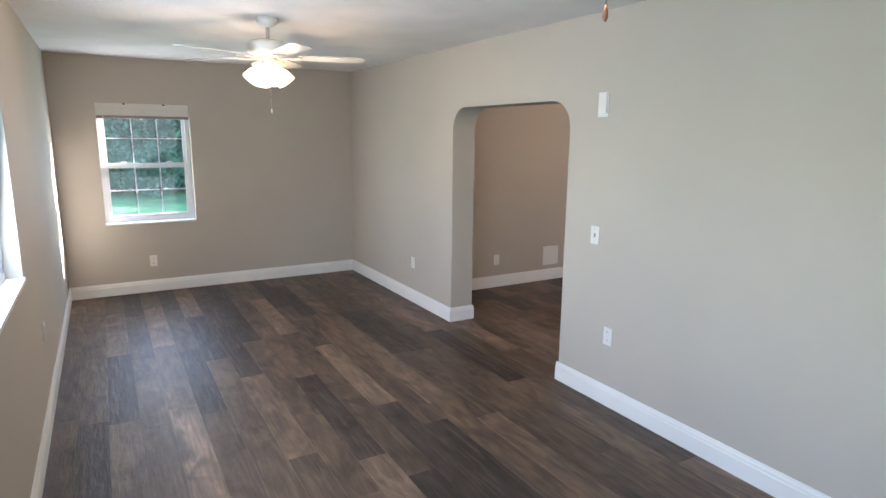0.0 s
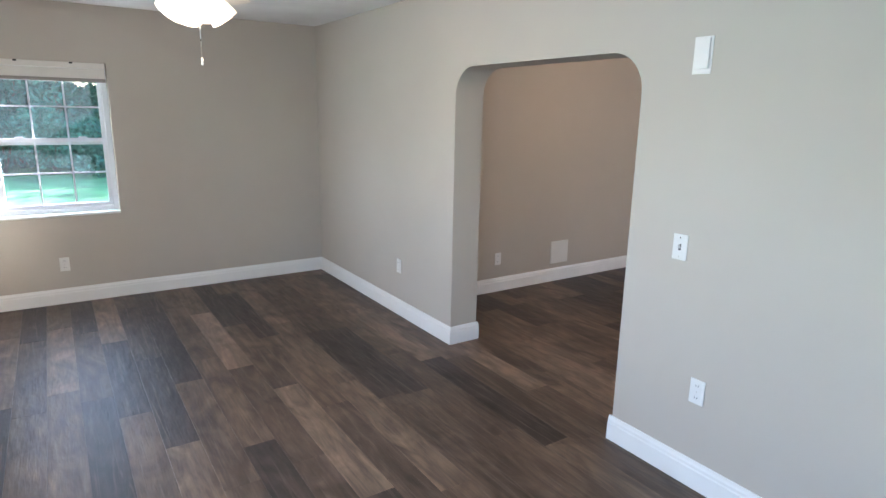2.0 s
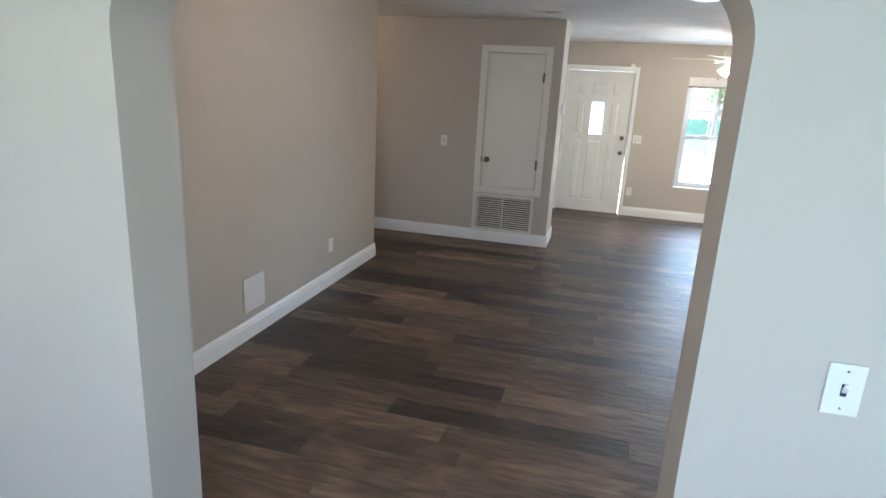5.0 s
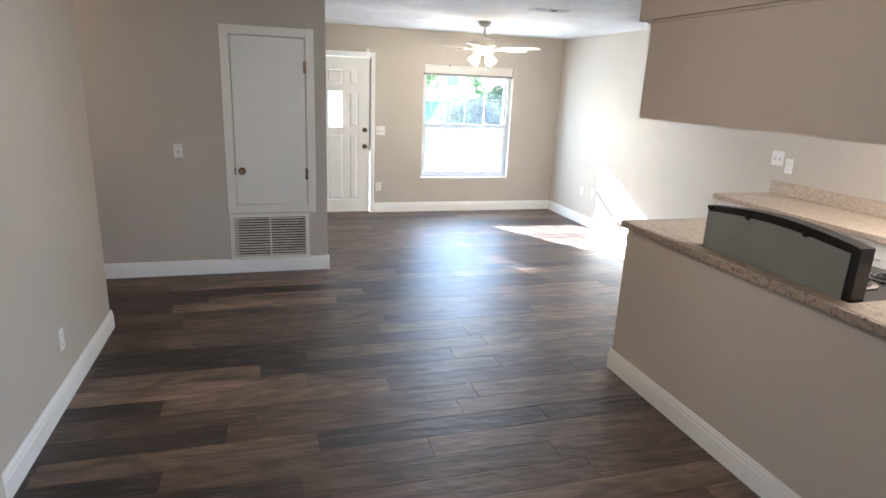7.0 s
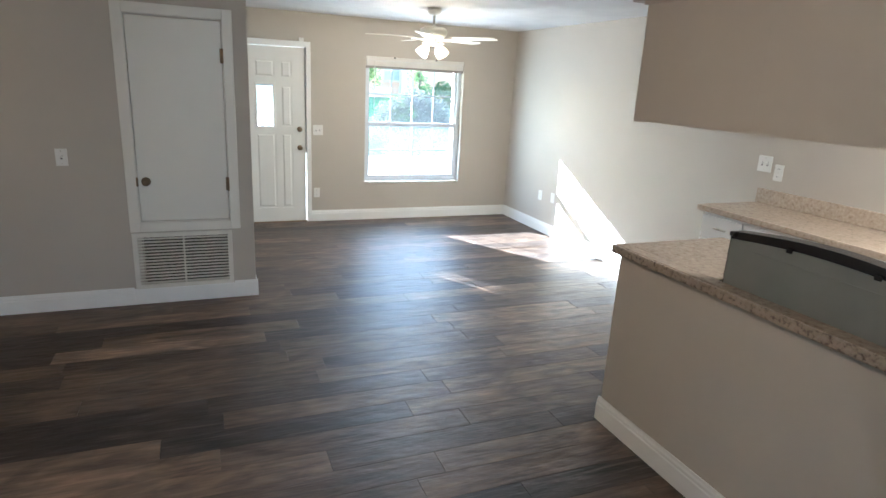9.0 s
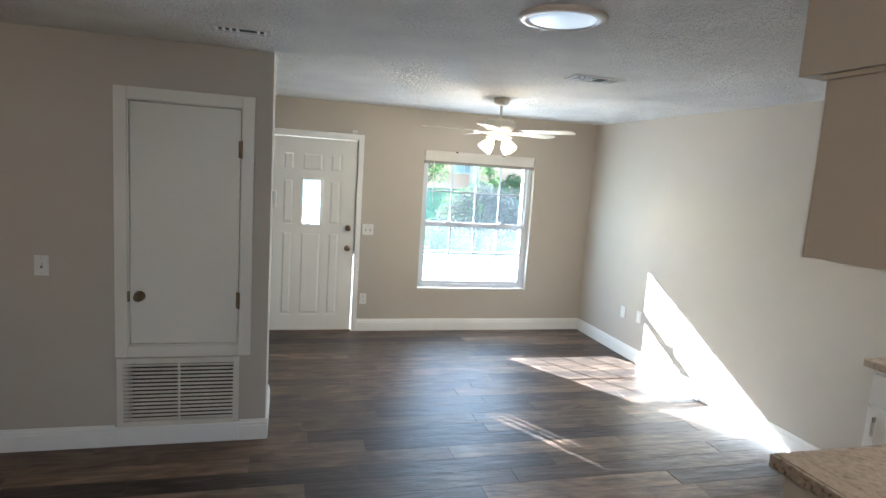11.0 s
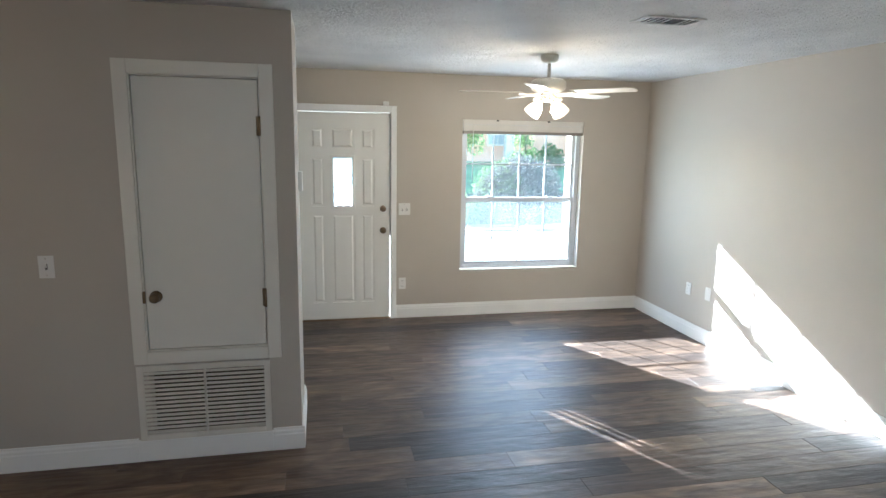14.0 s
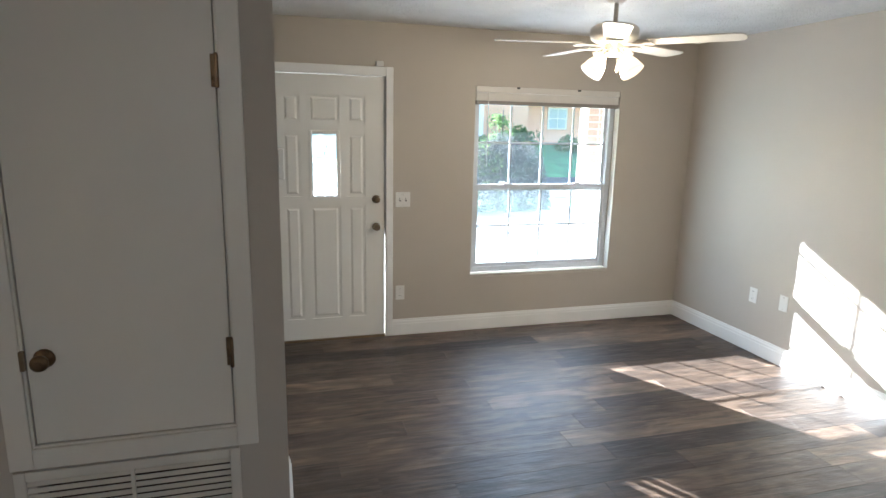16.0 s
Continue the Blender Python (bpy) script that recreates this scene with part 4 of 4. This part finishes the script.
def upper_cabinets():
    y1, y0 = -1.64, -1.97
    edges = [PX0 + 0.002, -4.2, -3.78, -3.0, -2.31]
    for a, b in zip(edges, edges[1:]):
        c = thing("upper_cabinet", "wall cabinet hung from the soffit, its back painted greige", "cabinet", "hanging cabinets over the peninsula")
        lo = 1.606
        part("body", boxes((a, y0, lo, b - 0.0005, y1 - 0.006, 2.148)), CABINET, c)
        part("back_panel", boxes((a, y1 - 0.0055, lo - 0.006, b - 0.0005, y1, 2.148)), WALL, c, "greige painted back panel")
        part("door", boxes((a + 0.004, y0 - 0.020, lo + 0.004, b - 0.004, y0 - 0.001, 2.14), bevel=0.003), CABINET, c)
    part("end_panel", boxes((-2.3095, y0, 1.600, -2.302, y1, 2.148)), WALL, c, "greige painted end panel")
    structure("soffit", boxes((PX0, y0 - 0.03, 2.15, -2.225, y1 + 0.030, HB - 0.001)), WALL, "greige painted soffit above the hanging cabinets", "soffit")
    structure("trim", boxes((PX0 + 0.002, y1 + 0.001, 2.134, -2.285, y1 + 0.012, 2.1495), (-2.301, y0, 2.134, -2.285, y1 + 0.001, 2.1495), bevel=0.003), WALL, "narrow painted moulding under the soffit", "trim")


upper_cabinets()
KX1, KY = -1.56, -2.94
for a, b in ((-4.70, -3.92), (-3.92, -3.14), (-3.14, -2.30), (-2.30, KX1 - 0.03)):
    base_cabinet(a, b, KY - 0.03, YR + 0.002, PZ - 0.042, "white base cabinet along the kitchen wall", 1)
kt = thing("kitchen_countertop", "speckled granite counter, paled by painted-in glare, with a low backsplash", "countertop")
part("slab", boxes((PX0 + 0.02, YR + 0.001, PZ - 0.041, KX1 + 0.02, KY, PZ), bevel=0.006), GRANITE_GLARE, kt)
part("backsplash", boxes((PX0 + 0.02, YR + 0.001, PZ + 0.0005, -1.53, YR + 0.022, PZ + 0.105), bevel=0.004), GRANITE_GLARE, kt)
lamp("kitchen_ceiling_lamp", 'AREA', 2.8, (1.0, 0.80, 0.62), look((-3.7, -2.75, HB - 0.03), (-3.7, -2.75, 0)), 0.5)
lamp("hall_ceiling_lamp", 'POINT', 0.9, (1.0, 0.68, 0.40), pose(-0.45, 2.9, HB - 0.16), 0.08)
lamp("dome_lamp", 'POINT', 1.5, (1.0, 0.70, 0.47), pose(-3.3, 0.1, HB - 0.15), 0.09)

# ---- outside ----
structure("ground", boxes((-300, -300, -0.45, 300, 300, -0.28)), GRASS, "green lawn reaching into the distance", "ground")
structure("house_base", boxes((XL - OUT, YBACK - OUT, -0.28, XF + OUT, 4.52, -0.152)), CONCRETE, "concrete slab under the house", "ground")
structure("driveway", boxes((XF + 0.25, -14.0, -0.279, 10.6, 3.0, -0.20)), CONCRETE, "bright sunlit concrete drive before the front window", "pavement")
structure("road", boxes((13.5, -120, -0.279, 20.0, 120, -0.262)), plain("asphalt", (0.055, 0.055, 0.058), 0.9, vary=0.2, scale=3, bump=0.3), "grey asphalt street", "road")
structure("lawn_bank", prism([(20.4, -0.281), (26.0, 0.85), (80.0, 0.85), (80.0, -0.281)], "y", -60.0, 40.0), GRASS, "green lawn rising towards the far house", "ground")
structure("porch_roof", boxes((XF + 0.22, -6.5, 2.40, 4.12, 1.8, 2.54)), STUCCO_OUT, "flat porch roof along the front", "roof")


def foliage(bm, centre, size, count, leaf, rnd, squash=1.0):
    """Many small leaves scattered in a lumpy volume; large leaves are broken up into more, smaller ones."""
    if leaf > 0.12:
        count, leaf = int(count * 2.3), leaf * 0.58
    lumps = [(Vector((rnd.gauss(0, 0.42), rnd.gauss(0, 0.42), rnd.uniform(-0.45, 0.5) * squash)), rnd.uniform(0.35, 0.62)) for _ in range(9)]
    for _ in range(count):
        c, r = rnd.choice(lumps)
        d = Vector((rnd.gauss(0, 1), rnd.gauss(0, 1), rnd.gauss(0, 1))).normalized() * r * rnd.uniform(0.55, 1.0) ** 0.5
        p = Vector(centre) + Vector((c + d)) * size
        a, b = Vector((rnd.gauss(0, 1), rnd.gauss(0, 1), rnd.gauss(0, 1))).normalized(), Vector((rnd.gauss(0, 1), rnd.gauss(0, 1), rnd.gauss(0, 1))).normalized()
        s = leaf * rnd.uniform(0.6, 1.3)
        v = [bm.verts.new(p + q) for q in (a * s, b * s * 0.5, -a * s, -b * s * 0.5)]
        bm.faces.new(v)


def shrub(x, y, size, count, leaf, material, label, seed, squash=0.7, z=-0.28):
    t = thing("shrub", label, "bush", "", pose(x, y, z))
    rnd = random.Random(seed)
    bm = bmesh.new()
    foliage(bm, (0, 0, size * 0.62), size, count, leaf, rnd, squash)
    part("crown", bm, material, t)
    bm = bmesh.new()
    for k in range(6):
        turned([(0.03, 0), (0.02, size * 0.4), (0.008, size * 0.8)], 6, bm, pose(0, 0, 0.0, rnd.uniform(-28, 28), rnd.uniform(-28, 28), 0))
    part("stem", bm, BARK, t)
    return t


def tree(x, y, height, spread, count, leaf, material, label, seed, z=-0.28):
    t = thing("tree", label, "tree", "", pose(x, y, z))
    rnd = random.Random(seed)
    bm = bmesh.new()
    turned([(height * 0.028, 0), (height * 0.020, height * 0.25), (height * 0.014, height * 0.55), (height * 0.006, height * 0.9)], 9, bm)
    for k in range(7):
        a = rnd.uniform(0, 360)
        turned([(height * 0.010, 0), (height * 0.003, spread * 0.8)], 6, bm, pose(0, 0, height * rnd.uniform(0.35, 0.7), 0, 0, a) @ pose(0, 0, 0, 0, rnd.uniform(35, 65), 0))
    part("trunk", bm, BARK, t)
    bm = bmesh.new()
    for k in range(5):
        foliage(bm, (rnd.gauss(0, spread * 0.32), rnd.gauss(0, spread * 0.32), height * rnd.uniform(0.45, 0.88)), spread * 0.8, count // 5, leaf, rnd)
    part("crown", bm, material, t)
    return t


# beds before the front window
def mound(x, y, rx, ry, h, count, leaf, materials, label, seed, z=-0.28):
    """A clipped, rounded shrub: a dense dome of small leaves with a thin fringe of lighter ones."""
    t = thing("shrub", label, "bush", "", pose(x, y, z))
    rnd = random.Random(seed)
    for name, material, n, lo, hi in (("crown", materials[0], count, 0.80, 1.0), ("new_growth", materials[1], count // 5, 0.97, 1.07)):
        bm = bmesh.new()
        for _ in range(n):
            d = Vector((rnd.gauss(0, 1), rnd.gauss(0, 1), abs(rnd.gauss(0, 1)))).normalized()
            if name == "new_growth" and d.y < 0.15:
                continue
            k = rnd.uniform(lo, hi) * (1 + 0.05 * math.sin(7 * d.x + 3 * d.z) + 0.04 * math.sin(9 * d.y + 1))
            p = Vector((d.x * rx * k, d.y * ry * k, max(0.02, d.z * h * k)))
            a = Vector((rnd.gauss(0, 1), rnd.gauss(0, 1), rnd.gauss(0, 1))).normalized()
            b = (d + 0.8 * Vector((rnd.gauss(0, 1), rnd.gauss(0, 1), rnd.gauss(0, 1)))).cross(a).normalized()
            q = leaf * rnd.uniform(0.6, 1.3)
            bm.faces.new([bm.verts.new(p + w) for w in (a * q, b * q * 0.5, -a * q, -b * q * 0.5)])
        part(name, bm, material, t)
    bm = bmesh.new()
    for k in range(6):
        turned([(0.03, 0), (0.02, h * 0.4), (0.008, h * 0.8)], 6, bm, pose(0, 0, 0.0, rnd.uniform(-28, 28), rnd.uniform(-28, 28), 0))
    part("stem", bm, BARK, t)


mound(11.2, -5.20, 0.95, 1.32, 1.74, 17000, 0.034, (LEAF_GREY, LEAF), "large rounded grey-green shrub by the drive", 3)
shrub(10.6, -3.75, 0.55, 2000, 0.05, LEAF, "low light green shrub by the drive", 4)
tree(9.6, -3.05, 3.9, 0.55, 3600, 0.05, LEAF, "slender bright green young tree by the drive", 6)
tree(14.5, -6.5, 2.75, 0.36, 700, 0.06, LEAF, "small leafy tree before the far house", 7)
shrub(24.5, -11.6, 1.0, 1500, 0.09, LEAF, "green shrub before the far house", 8, 0.7, 0.50)
shrub(25.0, -14.4, 0.7, 1500, 0.09, LEAF, "green shrub before the far house", 9, 0.7, 0.50)
shrub(24.6, -9.6, 0.6, 1300, 0.09, LEAF, "low green shrub before the far house", 10, 0.7, 0.50)


CREAM = plain("cream_outdoor_paint", (0.78, 0.69, 0.57), 0.5)


def far_house():
    h = thing("far_house", "peach stucco single-storey house across the street", "house")
    x0, x1, y0, y1, top, split = 27.0, 36.0, -30.0, 6.0, 3.05, -12.4
    part("wall", boxes((x0, y0, -0.28, x1, split, top)), STUCCO, h)
    part("wing_wall", boxes((x0 - 1.0, split, -0.28, x1 - 0.5, y1, 3.9)), STUCCO, h)
    bm = bmesh.new()
    rx, e = (x0 + x1) / 2, 0.6
    prism([(x0 - e, top + 0.002), (x1 + e, top + 0.002), (rx, top + 2.1)], "y", y0 - e, split - 0.001, bm)
    part("roof", bm, ROOF, h)
    bm = bmesh.new()
    prism([(x0 - 1.5, 3.902), (x1, 3.902), (rx - 0.75, 5.6)], "y", split - 0.4, y1 + e, bm)
    part("wing_roof", bm, ROOF, h)
    part("fascia", boxes((x0 - e - 0.05, y0 - e, top - 0.15, x0 - e - 0.001, split - 0.002, top + 0.08)), CREAM, h, "white fascia board")
    part("soffit_board", boxes((x0 - e - 0.001, y0 - e, top - 0.05, x0 - 0.001, split - 0.002, top)), CREAM, h, "white soffit board")
    part("wing_fascia", boxes((x0 - 1.56, split - 0.4, 3.75, x0 - 1.502, y1 + e, 3.98)), CREAM, h, "white fascia board")
    pane_material = plain("pale_pane", (0.46, 0.46, 0.44), 0.12)
    for y, wx in ((-14.5, x0), (-9.1, x0 - 1.0), (-4.0, x0 - 1.0)):
        w = part("window", boxes((wx - 0.05, y - 0.56, 1.65, wx - 0.001, y + 0.56, 2.78)), CREAM, h, "white framed window")
        for k in range(2):
            for j in range(2):
                part("pane", boxes((wx - 0.06, y - 0.48 + 0.50 * k, 1.73 + 0.50 * j, wx - 0.051, y - 0.02 + 0.50 * k, 2.19 + 0.50 * j)), pane_material, w)
    part("porch_post", boxes((x0 - 2.0, -9.65, -0.28, x0 - 1.6, -9.25, 3.74)), CREAM, h, "white porch post")


far_house()


def brick_pillar():
    p = thing("porch_pillar", "pale brick pillar holding up the porch roof", "pillar", "", pose(4.0, -3.46, -0.20))
    part("core", boxes((-0.095, -0.125, 0.0, 0.095, 0.125, 2.60)), MORTAR, p)
    bm = boxes((-0.100, -0.064, 0.0, 0.100, 0.064, 0.064), bevel=0.004)
    me = bpy.data.meshes.new("brick")
    bm.to_mesh(me)
    bm.free()
    me.materials.append(BRICK)
    for k in range(34):
        for q in (-1, 1):
            b = new("brick", me)
            b.parent = p
            b.location = (random.uniform(-0.002, 0.002), q * 0.069, 0.004 + 0.0755 * k)


brick_pillar()

# woods behind the end window
rnd = random.Random(11)
for k in range(13):
    x = -22 + k * 2.4 + rnd.uniform(-0.5, 0.5)
    tree(x, 25.5 + rnd.uniform(-1.0, 1.5), rnd.uniform(7.0, 8.5), 3.4, 3600, 0.30, LEAF_DARK, "tall dense green tree behind the lawn", 90 + k)
tree(-6.6, 23.0, 6.2, 2.6, 4200, 0.22, LEAF_DARK, "dense green tree behind the lawn", 150)
for k in range(15):
    x = -19 + k * 1.75 + rnd.uniform(-0.5, 0.5)
    tree(x, 20.5 + rnd.uniform(-1.2, 1.6), rnd.uniform(4.6, 6.0), 2.2, 3600, 0.19, LEAF_DARK, "dense dark green tree at the edge of the lawn", 20 + k)
for k in range(11):
    shrub(-18 + k * 2.3 + rnd.uniform(-0.4, 0.4), 22.0 + rnd.uniform(-0.5, 0.5), 2.7, 3200, 0.22, LEAF_DARK, "tall dense undergrowth behind the lawn", 170 + k)
for k in range(14):
    x = -17 + k * 1.6 + rnd.uniform(-0.4, 0.4)
    shrub(x, 18.4 + rnd.uniform(-0.4, 0.8), 1.5, 2400, 0.15, LEAF_DARK, "dense dark green undergrowth at the edge of the lawn", 60 + k)

# ---- floor planks ----
PW, PL = 0.165, 1.24
floor = structure("floor", boxes((XL, YBACK, -0.15, XA2, YW, -0.0075), (XA2, YR, -0.15, XF, YB, -0.0075), (XH, YB, -0.15, 0.0, YHALL, -0.0075)), SUBFLOOR, "dark brown wood-look vinyl plank floor", "floor")
plank_meshes = {}


def plank_mesh(w, length):
    key = (round(w, 3), round(length, 2))
    if key not in plank_meshes:
        w, length = key
        g, c = 0.0002, 0.0006
        rings = [[(-w / 2 + g + i, -length / 2 + g + i), (w / 2 - g - i, -length / 2 + g + i), (w / 2 - g - i, length / 2 - g - i), (-w / 2 + g + i, length / 2 - g - i)] for i in (0, 0, c)]
        verts = [(x, y, z) for ring, z in zip(rings, (-0.007, -0.0008, 0.0)) for x, y in ring]
        faces = [(8, 9, 10, 11)] + [(a + k, a + (k + 1) % 4, a + 4 + (k + 1) % 4, a + 4 + k) for a in (0, 4) for k in range(4)]
        me = bpy.data.meshes.new("plank")
        me.from_pydata(verts, [], faces)
        me.materials.append(PLANK)
        plank_meshes[key] = me
    return plank_meshes[key]


rnd = random.Random(5)
far_verts, far_faces = [], []
x = XL + 0.06
while x < XF:
    x0, x1 = max(x - PW / 2, XL), min(x + PW / 2, XF)
    mid = (x0 + x1) / 2
    spans = [(YBACK, YW)] if x0 < XA2 else ([(YR, YHALL)] if XH < mid < 0.0 else [(YR, YB if mid < XH else 0.30)])
    for lo, hi in spans:
        y = lo - rnd.uniform(0.1, PL - 0.1)
        while y < hi:
            a, b = max(y, lo), min(y + PL, hi)
            y += PL
            if b - a < 0.02 or x1 - x0 < 0.01:
                continue
            near = not (mid < XA and b < -3.3) and not (mid < -1.6 and mid > XA2 and b < -1.6) and not (a > 2.2 and mid > XA)
            me = plank_mesh(x1 - x0, b - a)
            if near:
                ob = new("plank", me)
                ob.location = (mid, (a + b) / 2, 0)
                ob.parent = floor
            else:
                base = len(far_verts)
                far_verts += [(v.co.x + mid, v.co.y + (a + b) / 2, v.co.z) for v in me.vertices]
                far_faces += [tuple(base + i for i in p.vertices) for p in me.polygons]
    x += PW
me = bpy.data.meshes.new("far_planks")
me.from_pydata(far_verts, [], far_faces)
me.materials.append(PLANK)
rest = new("far_planks", me)
rest.parent = floor
rest["kind"] = "stuff"
